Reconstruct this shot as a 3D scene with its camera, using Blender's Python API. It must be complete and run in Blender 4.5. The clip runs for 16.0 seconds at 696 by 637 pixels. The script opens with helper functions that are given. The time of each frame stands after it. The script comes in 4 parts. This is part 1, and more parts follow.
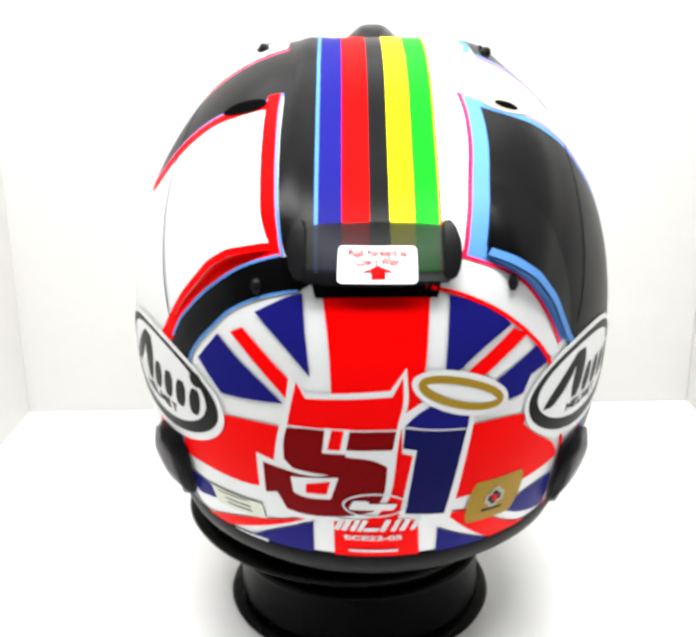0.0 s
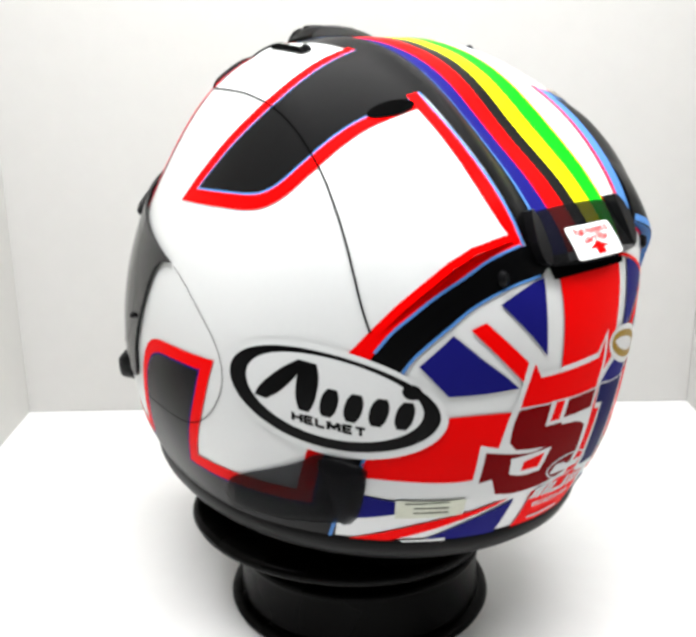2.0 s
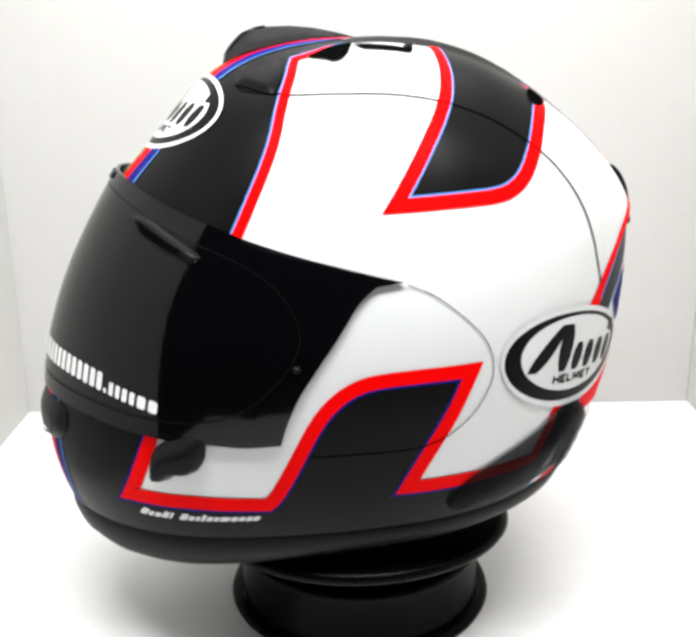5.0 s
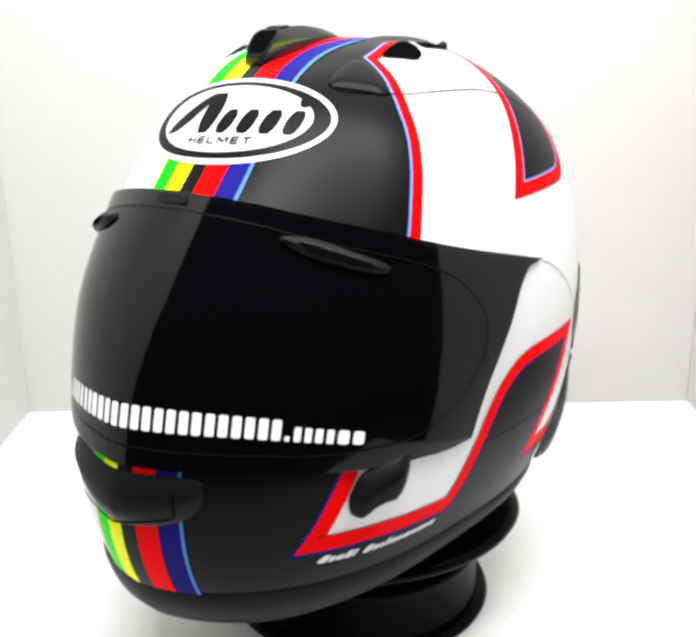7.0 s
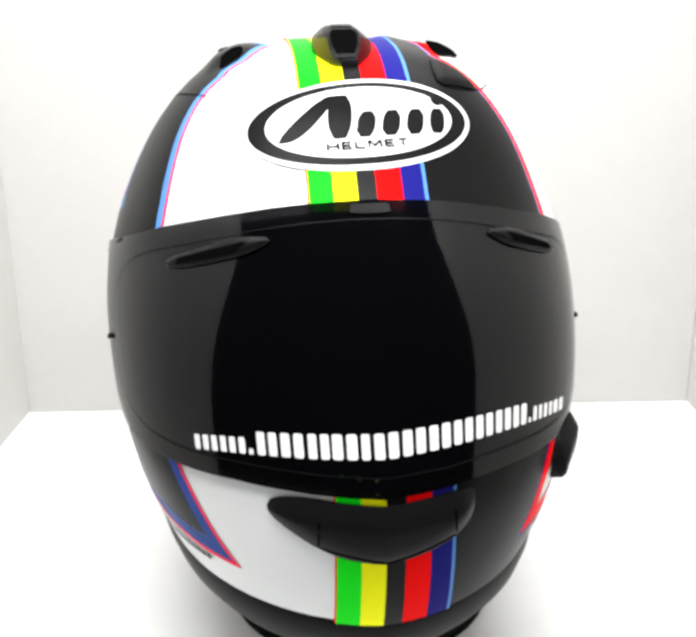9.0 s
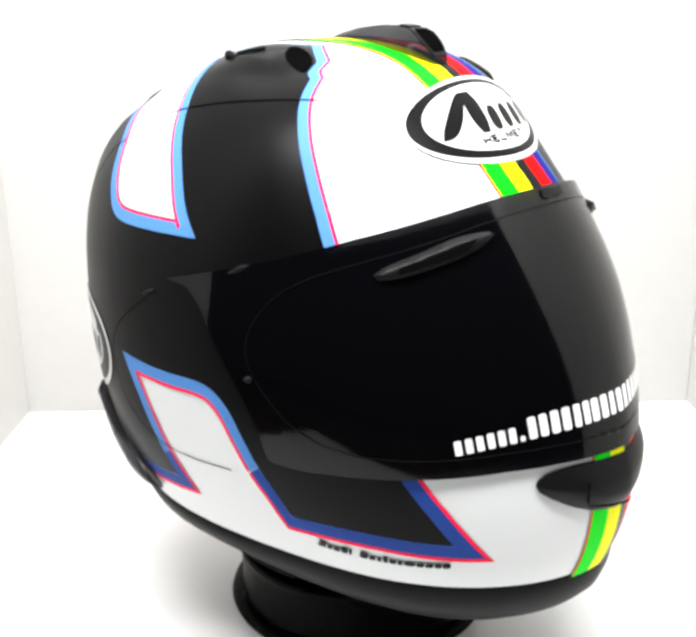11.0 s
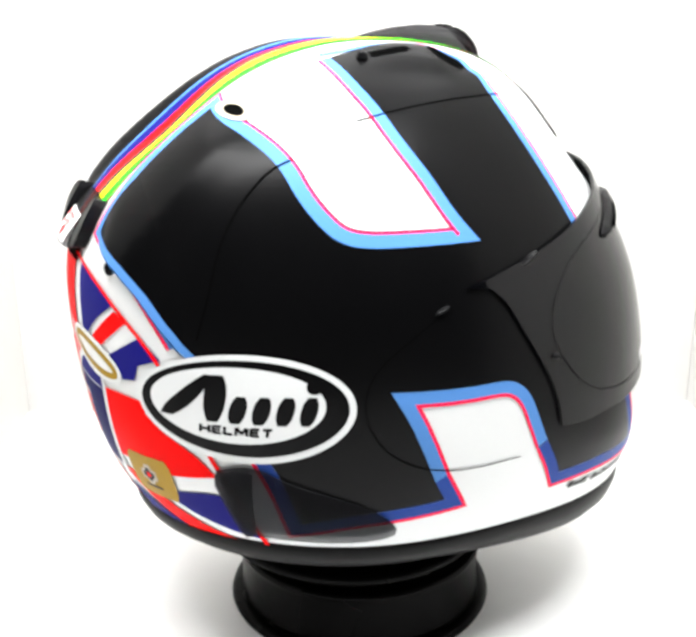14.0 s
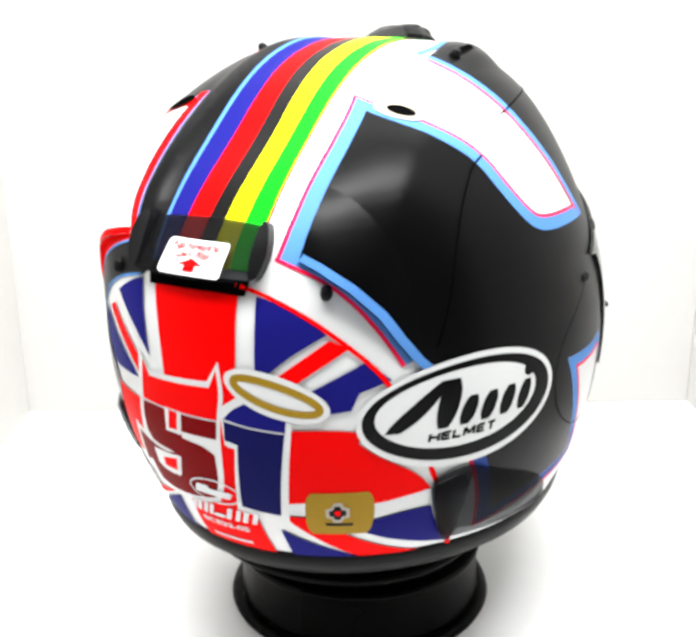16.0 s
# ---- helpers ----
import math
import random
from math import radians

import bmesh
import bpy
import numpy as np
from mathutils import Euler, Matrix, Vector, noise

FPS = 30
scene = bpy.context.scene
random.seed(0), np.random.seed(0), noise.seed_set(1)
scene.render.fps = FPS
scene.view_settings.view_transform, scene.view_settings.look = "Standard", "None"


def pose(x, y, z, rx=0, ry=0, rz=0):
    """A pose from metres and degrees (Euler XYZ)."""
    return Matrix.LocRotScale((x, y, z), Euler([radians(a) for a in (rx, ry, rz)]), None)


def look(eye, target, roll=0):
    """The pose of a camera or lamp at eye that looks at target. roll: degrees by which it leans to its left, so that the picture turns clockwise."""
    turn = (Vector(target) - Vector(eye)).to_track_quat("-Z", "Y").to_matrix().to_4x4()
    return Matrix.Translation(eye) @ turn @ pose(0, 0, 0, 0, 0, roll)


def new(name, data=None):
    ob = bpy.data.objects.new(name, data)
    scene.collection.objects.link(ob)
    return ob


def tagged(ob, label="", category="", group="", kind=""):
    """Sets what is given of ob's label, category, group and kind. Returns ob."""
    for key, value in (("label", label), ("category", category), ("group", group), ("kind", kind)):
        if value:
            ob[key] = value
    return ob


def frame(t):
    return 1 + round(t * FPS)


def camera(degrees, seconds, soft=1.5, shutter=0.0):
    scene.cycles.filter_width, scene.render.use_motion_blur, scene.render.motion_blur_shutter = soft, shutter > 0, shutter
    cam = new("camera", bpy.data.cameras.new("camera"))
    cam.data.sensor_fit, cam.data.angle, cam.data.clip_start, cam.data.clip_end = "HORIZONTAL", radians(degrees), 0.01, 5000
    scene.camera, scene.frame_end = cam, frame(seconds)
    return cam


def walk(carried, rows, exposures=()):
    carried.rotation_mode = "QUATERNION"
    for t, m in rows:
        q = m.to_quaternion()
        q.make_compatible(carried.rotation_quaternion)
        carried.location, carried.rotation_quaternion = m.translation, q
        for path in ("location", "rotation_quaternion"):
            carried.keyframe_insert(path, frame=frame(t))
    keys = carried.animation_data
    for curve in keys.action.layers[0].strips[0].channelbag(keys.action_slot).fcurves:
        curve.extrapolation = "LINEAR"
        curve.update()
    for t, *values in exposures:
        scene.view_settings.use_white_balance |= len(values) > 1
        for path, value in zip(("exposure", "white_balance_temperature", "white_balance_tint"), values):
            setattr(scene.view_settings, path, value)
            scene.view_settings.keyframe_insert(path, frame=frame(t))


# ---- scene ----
# A photographer's white light box; a motorcycle helmet turns once round on a black stand.
cam = camera(40.5, 16.0, soft=3.6)
EYE_POSE = pose(0.0, -0.54, 0.3483, 72.90, 0.52, 0.22)
walk(cam, [(0.0, EYE_POSE), (16.0, EYE_POSE)], exposures=[(0.0, 0.0), (1.0, -0.2), (2.0, -0.42), (3.5, -0.46), (4.5, -0.4), (6.5, -0.26), (9.5, -0.18), (12.0, 0.14), (14.0, 0.26), (16.0, 0.12)])

# ---- light: an LED strip panel under the roof of the box, an added front fill, and the dim room in front of it ----
world = bpy.data.worlds.new("room_dusk")
world.use_nodes = True
world.node_tree.nodes["Background"].inputs[0].default_value = (0.9, 0.95, 1.0, 1)
world.node_tree.nodes["Background"].inputs[1].default_value = 0.05
scene.world = world


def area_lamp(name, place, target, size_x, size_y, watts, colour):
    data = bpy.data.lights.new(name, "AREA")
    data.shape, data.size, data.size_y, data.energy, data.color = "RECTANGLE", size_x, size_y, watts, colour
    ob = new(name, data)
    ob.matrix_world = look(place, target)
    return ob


area_lamp("led_strip_back", (0.0, 0.10, 0.685), (0.0, 0.08, 0), 0.60, 0.34, 2.8, (1.0, 1.0, 1.0))
# added fill at the open front; no lamp is known to hang there
area_lamp("front_fill_lamp", (0.0, -0.29, 0.690), (0.0, -0.16, 0.0), 0.58, 0.09, 9.2, (1.0, 1.0, 1.0))


# ---- materials ----
def material(name, colour, rough=0.5, metal=0.0, coat=0.0, grain=0.0, grain_scale=400.0, bump=0.0, clear=0.0, spec=0.5):
    """Principled paint with mottling at two scales and fine relief; clear is the share of light let straight through."""
    m = bpy.data.materials.new(name)
    m.use_nodes = True
    nt = m.node_tree
    p = nt.nodes["Principled BSDF"]
    p.inputs["Roughness"].default_value = rough
    p.inputs["Metallic"].default_value = metal
    p.inputs["Coat Weight"].default_value = coat
    p.inputs["Coat Roughness"].default_value = 0.08
    p.inputs["Specular IOR Level"].default_value = spec
    tex = nt.nodes.new("ShaderNodeTexCoord")
    fine = nt.nodes.new("ShaderNodeTexNoise")
    fine.inputs["Scale"].default_value, fine.inputs["Detail"].default_value = grain_scale, 3
    wide = nt.nodes.new("ShaderNodeTexNoise")
    wide.inputs["Scale"].default_value, wide.inputs["Detail"].default_value = grain_scale / 30, 2
    add = nt.nodes.new("ShaderNodeMath")
    add.operation = "ADD"
    for n, k in ((fine, 0), (wide, 1)):
        nt.links.new(tex.outputs["Object"], n.inputs["Vector"])
        nt.links.new(n.outputs["Fac"], add.inputs[k])
    span = nt.nodes.new("ShaderNodeMapRange")
    span.inputs["From Min"].default_value, span.inputs["From Max"].default_value = 0.6, 1.4
    span.inputs["To Min"].default_value, span.inputs["To Max"].default_value = 1 - grain, 1 + grain
    nt.links.new(add.outputs[0], span.inputs["Value"])
    mul = nt.nodes.new("ShaderNodeVectorMath")
    mul.operation = "SCALE"
    mul.inputs[0].default_value = colour
    nt.links.new(span.outputs[0], mul.inputs["Scale"])
    nt.links.new(mul.outputs[0], p.inputs["Base Color"])
    rr = nt.nodes.new("ShaderNodeMapRange")
    rr.inputs["From Min"].default_value, rr.inputs["From Max"].default_value = 0.3, 0.7
    rr.inputs["To Min"].default_value, rr.inputs["To Max"].default_value = rough * 0.88, min(1, rough * 1.12)
    nt.links.new(wide.outputs["Fac"], rr.inputs["Value"])
    nt.links.new(rr.outputs[0], p.inputs["Roughness"])
    if bump:
        b = nt.nodes.new("ShaderNodeBump")
        b.inputs["Strength"].default_value, b.inputs["Distance"].default_value = bump, 0.0004
        nt.links.new(fine.outputs["Fac"], b.inputs["Height"])
        nt.links.new(b.outputs[0], p.inputs["Normal"])
    if clear:
        t = nt.nodes.new("ShaderNodeBsdfTransparent")
        t.inputs[0].default_value = (0.60, 0.60, 0.61, 1)
        mix = nt.nodes.new("ShaderNodeMixShader")
        mix.inputs[0].default_value = clear
        nt.links.new(p.outputs[0], mix.inputs[1])
        nt.links.new(t.outputs[0], mix.inputs[2])
        nt.links.new(mix.outputs[0], nt.nodes["Material Output"].inputs["Surface"])
    return m


M = {
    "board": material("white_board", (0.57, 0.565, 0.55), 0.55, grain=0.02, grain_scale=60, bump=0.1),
    # the back board's white made lighter: the side walls' brighter look is coloured in
    "lit_side_board": material("lit_white_side_board", (0.585, 0.58, 0.56), 0.55, grain=0.02, grain_scale=60, bump=0.1),
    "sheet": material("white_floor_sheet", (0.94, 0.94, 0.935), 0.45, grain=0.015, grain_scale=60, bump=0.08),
    "roof": material("white_roof_board", (0.88, 0.88, 0.88), 0.6, grain=0.02, grain_scale=60),
    "white": material("white_satin_paint", (0.64, 0.653, 0.65), 0.34, coat=0.05, grain=0.012),
    "black": material("black_satin_paint", (0.0016, 0.0016, 0.0018), 0.32, grain=0.10, spec=0.07),
    "red": material("red_paint", (0.80, 0.001, 0.001), 0.42, spec=0.02, grain=0.03),
    "dark_red": material("dark_red_paint", (0.17, 0.001, 0.002), 0.42, spec=0.02, grain=0.06),
    "blue": material("blue_paint", (0.009, 0.009, 0.145), 0.42, spec=0.02, grain=0.04),
    "navy": material("navy_paint", (0.006, 0.007, 0.075), 0.42, spec=0.02, grain=0.05),
    "sky": material("light_blue_paint", (0.075, 0.21, 0.50), 0.42, spec=0.05, grain=0.03),
    "mid_blue": material("mid_blue_paint", (0.018, 0.055, 0.26), 0.42, spec=0.05, grain=0.03),
    "yellow": material("yellow_paint", (0.88, 0.90, 0.001), 0.42, spec=0.05, grain=0.02),
    "green": material("green_paint", (0.001, 0.74, 0.006), 0.42, spec=0.05, grain=0.03),
    "gold": material("gold_paint", (0.31, 0.19, 0.015), 0.4, metal=0.05, spec=0.05, grain=0.06),
    "pink": material("crimson_line_paint", (0.85, 0.01, 0.06), 0.42, spec=0.05),
    "silver": material("silver_print", (0.55, 0.55, 0.56), 0.4, metal=0.2),
    "label": material("olive_foil_label", (0.50, 0.52, 0.42), 0.35, metal=0.15, grain=0.08),
    "rubber": material("black_rubber_trim", (0.0020, 0.0020, 0.0020), 0.45, grain=0.15, bump=0.1, spec=0.10),
    "plastic": material("black_moulded_plastic", (0.005, 0.005, 0.0055), 0.32, grain=0.1, spec=0.08),
    # flat black for the shade inside openings; it also draws the seams
    "hole": material("shade_and_seam_black", (0.002, 0.002, 0.002), 0.9, spec=0.0, grain=0.2),
    "smoke": material("smoked_clear_plastic", (0.010, 0.010, 0.011), 0.28, clear=0.74, spec=0.10),
    "dark_smoke": material("dark_smoked_plastic", (0.006, 0.006, 0.007), 0.22, clear=0.40, spec=0.05),
    "tint": material("dark_tinted_visor", (0.0012, 0.0012, 0.0018), 0.07, clear=0.16, spec=0.26),
    "lining": material("black_fabric_lining", (0.004, 0.004, 0.004), 0.9, grain=0.3, bump=0.4, spec=0.05),
    "stand": material("gloss_black_stand", (0.0012, 0.0011, 0.0010), 0.28, grain=0.1, spec=0.04),
    "tan": material("pale_tan_plastic", (0.36, 0.31, 0.24), 0.4),
    "sticker": material("white_paper_sticker", (0.85, 0.85, 0.85), 0.45),
}


# ---- mesh helpers ----
def part(name, bm, mat, parent=None, label="", smooth=True, sharp=False):
    me = bpy.data.meshes.new(name)
    bm.to_mesh(me)
    bm.free()
    if smooth:
        for p in me.polygons:
            p.use_smooth = True
    if sharp:
        me.set_sharp_from_angle(angle=radians(38))
    me.materials.append(M[mat])
    ob = new(name, me)
    if parent is not None:
        ob.parent = parent
    if label:
        ob["label"] = label
    return ob


def lathe(profile, n=96, tilt=None):
    """A turned body from (radius, height) pairs."""
    bm = bmesh.new()
    rings = []
    for r, z in profile:
        rings.append([bm.verts.new((r * math.cos(2 * math.pi * k / n), r * math.sin(2 * math.pi * k / n), z)) for k in range(n)])
    for a, b in zip(rings, rings[1:]):
        for k in range(n):
            bm.faces.new((a[k], a[(k + 1) % n], b[(k + 1) % n], b[k]))
    bm.faces.new(list(reversed(rings[0])))
    bm.faces.new(rings[-1])
    if tilt is not None:
        bm.transform(tilt)
    return bm


def slab(x0, x1, y0, y1, z0, z1, bevel=0.0):
    bm = bmesh.new()
    bmesh.ops.create_cube(bm, size=1, matrix=Matrix.LocRotScale(((x0 + x1) / 2, (y0 + y1) / 2, (z0 + z1) / 2), None, (x1 - x0, y1 - y0, z1 - z0)))
    if bevel:
        bmesh.ops.bevel(bm, geom=bm.edges, offset=bevel, segments=2, affect="EDGES")
    return bm


# ---- the light box ----
def back_wall(x0, x1, t, top):
    """The back board stands a degree and a half askew."""
    bm = slab(x0 - t, x1 + t, 0.2955, 0.2955 + t, 0.0005, top)
    for v in bm.verts:
        v.co.y += 0.0178 * (v.co.x - x0) / (x1 - x0)
    return bm


def light_box():
    x0, x1, y0, y1, top = -0.311, 0.322, -0.24, 0.300, 0.70
    t = 0.012
    for name, bm, mat, label in (
        # runs on unseen past the walls to bounce light up at the helmet
        ("floor", slab(x0 - t, x1 + t, -0.50, 0.33, -t, 0), "sheet", "white glossy board floor of a light box"),
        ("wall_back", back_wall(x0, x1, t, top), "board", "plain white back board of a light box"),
        ("wall_left", slab(x0 - t, x0, y0, 0.2950, 0.0005, top), "lit_side_board", "plain white side board of a light box"),
        ("wall_right", slab(x1, x1 + t, y0, 0.3125, 0.0005, top), "lit_side_board", "plain white side board of a light box"),
        # unseen roof, carried forward of the walls to cover the added front fill
        ("ceiling", slab(x0 - t, x1 + t, -0.36, 0.33, top, top + t), "roof", "plain white roof board of a light box"),
    ):
        ob = part(name, bm, mat, smooth=False)
        tagged(ob, label, "light box", kind="structure")


light_box()

# ---- the room outside, behind the camera: an unseen desk added to keep reflections dark ----
M["desk"] = material("dark_wood_desk", (0.05, 0.035, 0.025), 0.5, grain=0.25, grain_scale=30)
tagged(part("unseen_desk_top", slab(-0.9, 0.9, -1.1, 0.45, -0.045, -0.013), "desk", smooth=False), "unseen dark wooden desk top added under the light box", "desk", kind="structure")


# ---- the stand ----
def stand():
    """A turntable: the drum stands still, its top plate carries the helmet round."""
    base = tagged(new("turntable"), "glossy black flanged round turntable stand on white floor", "stand")
    base.location = (0.0023, 0, 0)
    part("drum", lathe([(0.0765, 0.005), (0.0758, 0.010), (0.0752, 0.018), (0.0752, 0.034), (0.0765, 0.0375), (0.0772, 0.0395), (0.0755, 0.0415), (0.055, 0.043)]), "stand", base)
    part("foot_flange", lathe([(0.0785, 0.0), (0.0815, 0.0010), (0.0826, 0.0032), (0.0818, 0.0054), (0.0790, 0.0066), (0.0765, 0.0070)]), "stand", base)
    plate_ob = part("top_plate", lathe([(0.045, -0.012), (0.080, -0.005), (0.0895, 0.0), (0.0915, 0.003), (0.0905, 0.006), (0.086, 0.0075), (0.05, 0.008)], tilt=pose(-0.013, 0.0, 0.056, 0, 5.5, 0)), "stand", base, "tilted round top plate")
    return plate_ob


TOP_PLATE = stand()


# ---- the helmet's form: distance from its centre as a polynomial of the direction's y and z ----
CENTRE = Vector((0.0095, 0.0081, 0.2214))
FORM = {(0, 0): 0.1292, (0, 1): -0.0224, (0, 2): 0.0190, (0, 3): -0.0120, (0, 4): 0.0268, (0, 5): 0.0156, (0, 6): 0.0029, (0, 7): -0.0177, (0, 8): -0.0196, (1, 0): -0.0152, (1, 1): -0.0101, (1, 2): -0.0000, (1, 3): 0.0134, (1, 4): 0.0188, (1, 5): -0.0050, (1, 6): -0.0112, (1, 7): -0.0001, (2, 0): 0.0213, (2, 1): 0.0028, (2, 2): 0.0463, (2, 3): -0.0344, (2, 4): -0.0145, (2, 5): -0.0100, (2, 6): -0.0135, (3, 0): 0.0171, (3, 1): -0.0319, (3, 2): 0.0183, (3, 3): -0.0107, (3, 4): 0.0467, (3, 5): -0.0057, (4, 0): 0.0115, (4, 1): -0.0356, (4, 2): 0.0106, (4, 3): -0.0415, (4, 4): -0.0083, (5, 0): -0.0166, (5, 1): -0.0142, (5, 2): -0.0307, (5, 3): -0.0086, (6, 0): 0.0025, (6, 1): 0.0231, (6, 2): 0.0104, (7, 0): 0.0045, (7, 1): 0.0081, (8, 0): -0.0025}
# broad swellings and hollows, alike on both sides: direction, breadth, height
SWELL = (((0.000, -0.866, 0.500), 0.24, -0.02488), ((0.490, -0.780, 0.390), 0.20, 0.00042), ((0.200, -0.948, -0.249), 0.30, 0.00058), ((0.000, 0.929, 0.370), 0.22, 0.00332), ((0.349, 0.848, -0.399), 0.25, -0.00944))


def radius(d):
    x, y, z = abs(d.x), d.y, d.z
    r = sum(c * y ** j * z ** k for (j, k), c in FORM.items())
    for (a, b, c), breadth, height in SWELL:
        r += height * math.exp((x * a + y * b + z * c - 1) / breadth ** 2)
    if y < -0.2 and z > 0.02:
        # the crease down each rear panel: a facet beside the crown, then a fall to the side
        k = math.degrees(math.acos(min(1.0, x))) / max(1e-6, math.hypot(y, z))
        u, v = -y * k - 64.0, z * k - 12.5
        along, off = (-0.558 * u + 0.830 * v) / 34.9, -0.830 * u - 0.558 * v
        fade = max(0.0, min(1.0, (along + 0.25) / 0.25)) * max(0.0, min(1.0, (1.02 - along) / 0.22))
        r += fade * 0.0016 * math.exp(-(off / 3.4) ** 2 if off > 0 else -(off / 7.5) ** 2)
    if y < 0.1 and z > 0.1:
        # the crown stripes lie in a shallow channel, with a rounded ridge on the left of it
        ends = max(0.0, min(1.0, (z - 0.12) / 0.2)) * max(0.0, min(1.0, (0.1 - y) / 0.5))
        across = max(0.0, min(1.0, (0.30 - x) / 0.14))
        r -= 0.0030 * ends * across * across * (3 - 2 * across)
        if d.x < 0:
            r += 0.0034 * ends * math.exp(-((x - 0.235) / 0.045) ** 2)
    if z > 0.72 and y > -0.45:
        # the hood over each crown vent, highest just behind its mouth
        r0 = math.degrees(math.acos(min(1.0, z)))
        k = r0 / max(1e-6, math.hypot(x, y))
        u, v = x * k, y * k
        front = max(0.0, min(1.0, (10.5 - v) / 8.5))
        back = max(0.0, min(1.0, (v + 20) / 20))
        r += 0.0036 * front * front * (3 - 2 * front) * back * back * (3 - 2 * back) * math.exp(-abs((u - 26.5) / 6.0) ** 3)
    return r


def skin(d, lift=0.0):
    """The point of the helmet's skin in direction d (a unit vector), lifted by so many metres."""
    return CENTRE + d * (radius(d) + lift)


def rim_height(y):
    return 0.0985 - (0.062 if y > 0 else 0.024) * y


def az_el(a, e):
    a, e = radians(a), radians(e)
    return Vector((math.cos(e) * math.sin(a), math.cos(e) * math.cos(a), math.sin(e)))


def rim_direction(a, drop=0.0):
    """Elevation, at azimuth a from straight ahead, at which the skin comes down to the rim."""
    lo, hi = -75.0, 10.0
    for _ in range(30):
        mid = (lo + hi) / 2
        p = skin(az_el(a, mid))
        if p.z > rim_height(p.y) - drop:
            hi = mid
        else:
            lo = mid
    return hi


HELMET = tagged(new("helmet"), "full-face motorcycle helmet with union-flag back, striped crown and dark visor", "helmet")


def in_eyeport(d):
    d = d.normalized()
    side, up = math.degrees(math.atan2(d.x, d.y)), math.degrees(math.asin(d.z))
    return abs(side) < 62 and -17 + 0.002 * side ** 2 < up + 4 and up < 19.5 - 0.002 * side ** 2 and up > -19


def shell():
    bm = bmesh.new()
    n, rows = 400, 170
    rims = [rim_direction(360 * k / n) for k in range(n)]
    pole = bm.verts.new(skin(Vector((0, 0, 1))))
    last = None
    for r in range(1, rows + 1):
        ring = [bm.verts.new(skin(az_el(360 * k / n, 90 + (rims[k] - 90) * r / rows))) for k in range(n)]
        for k in range(n):
            if last is None:
                bm.faces.new((pole, ring[(k + 1) % n], ring[k]))
            elif not in_eyeport((last[k].co + ring[(k + 1) % n].co) / 2 - CENTRE):
                bm.faces.new((last[k], last[(k + 1) % n], ring[(k + 1) % n], ring[k]))
        last = ring
    bmesh.ops.recalc_face_normals(bm, faces=bm.faces)
    return part("shell", bm, "white", HELMET, "glossy white painted shell")


def base_trim():
    """The black moulding round the lower edge, turned in under the shell."""
    bm = bmesh.new()
    n = 180
    rings = []
    for drop, lift in ((-0.0030, 0.0009), (-0.0022, 0.0016), (0.004, 0.0024), (0.009, 0.0015), (0.014, -0.003), (0.018, -0.010), (0.020, -0.022), (0.019, -0.05)):
        ring = []
        for k in range(n):
            a = 360 * k / n
            p = skin(az_el(a, rim_direction(a)))
            flat = Vector((p.x - CENTRE.x, p.y - CENTRE.y, 0)).normalized()
            deep = 1.0 + 0.45 * max(0.0, min(1.0, p.y / 0.15))
            q = p + flat * (lift - max(drop, 0) * 0.35)
            q.z -= drop * deep
            ring.append(bm.verts.new(q))
        rings.append(ring)
    for a, b in zip(rings, rings[1:]):
        for k in range(n):
            bm.faces.new((a[k], a[(k + 1) % n], b[(k + 1) % n], b[k]))
    bmesh.ops.recalc_face_normals(bm, faces=bm.faces)
    return part("base_trim", bm, "rubber", HELMET, "black moulded lower edge")


shell()
base_trim()

# ---- painted and applied work on the skin ----
# Charts of the skin: degrees from a middle direction (left, right, back, front, top), kept true along every line through the middle.
CHARTS = {
    "L": (Vector((-1, 0, 0)), Vector((0, -1, 0)), Vector((0, 0, 1))),
    "R": (Vector((1, 0, 0)), Vector((0, 1, 0)), Vector((0, 0, 1))),
    "B": (Vector((0, -1, 0)), Vector((1, 0, 0)), Vector((0, 0, 1))),
    "F": (Vector((0, 1, 0)), Vector((-1, 0, 0)), Vector((0, 0, 1))),
    "T": (Vector((0, 0, 1)), Vector((1, 0, 0)), Vector((0, 1, 0))),
}


def chart_direction(chart, u, v):
    mid, a, b = CHARTS[chart]
    r = math.hypot(u, v)
    if r < 1e-9:
        return mid.copy()
    return mid * math.cos(radians(r)) + (a * (u / r) + b * (v / r)) * math.sin(radians(r))


def coat(layer):
    return 0.00032 + 0.00010 * layer


def rounded(path, closed, turns=2):
    for _ in range(turns):
        out = []
        n = len(path)
        for k in range(n if closed else n - 1):
            (x0, y0), (x1, y1) = path[k], path[(k + 1) % n]
            out += [(0.75 * x0 + 0.25 * x1, 0.75 * y0 + 0.25 * y1), (0.25 * x0 + 0.75 * x1, 0.25 * y0 + 0.75 * y1)]
        path = out if closed else [path[0]] + out + [path[-1]]
    return path


def eased(path, closed, turns=2, keep=36):
    """Round off the gentle bends of a path and leave its sharp corners."""
    for _ in range(turns):
        n, out = len(path), []
        for k in range(n):
            p = Vector(path[k])
            if not closed and k in (0, n - 1):
                out.append(tuple(p))
                continue
            a, b = Vector(path[k - 1]), Vector(path[(k + 1) % n])
            u, w = p - a, b - p
            if u.length < 1e-6 or w.length < 1e-6:
                continue
            if math.degrees(u.angle(w)) > keep or math.degrees(u.angle(w)) < 4:
                out.append(tuple(p))
            else:
                out += [tuple(p - u * 0.25), tuple(p + w * 0.25)]
        path = out
    return path


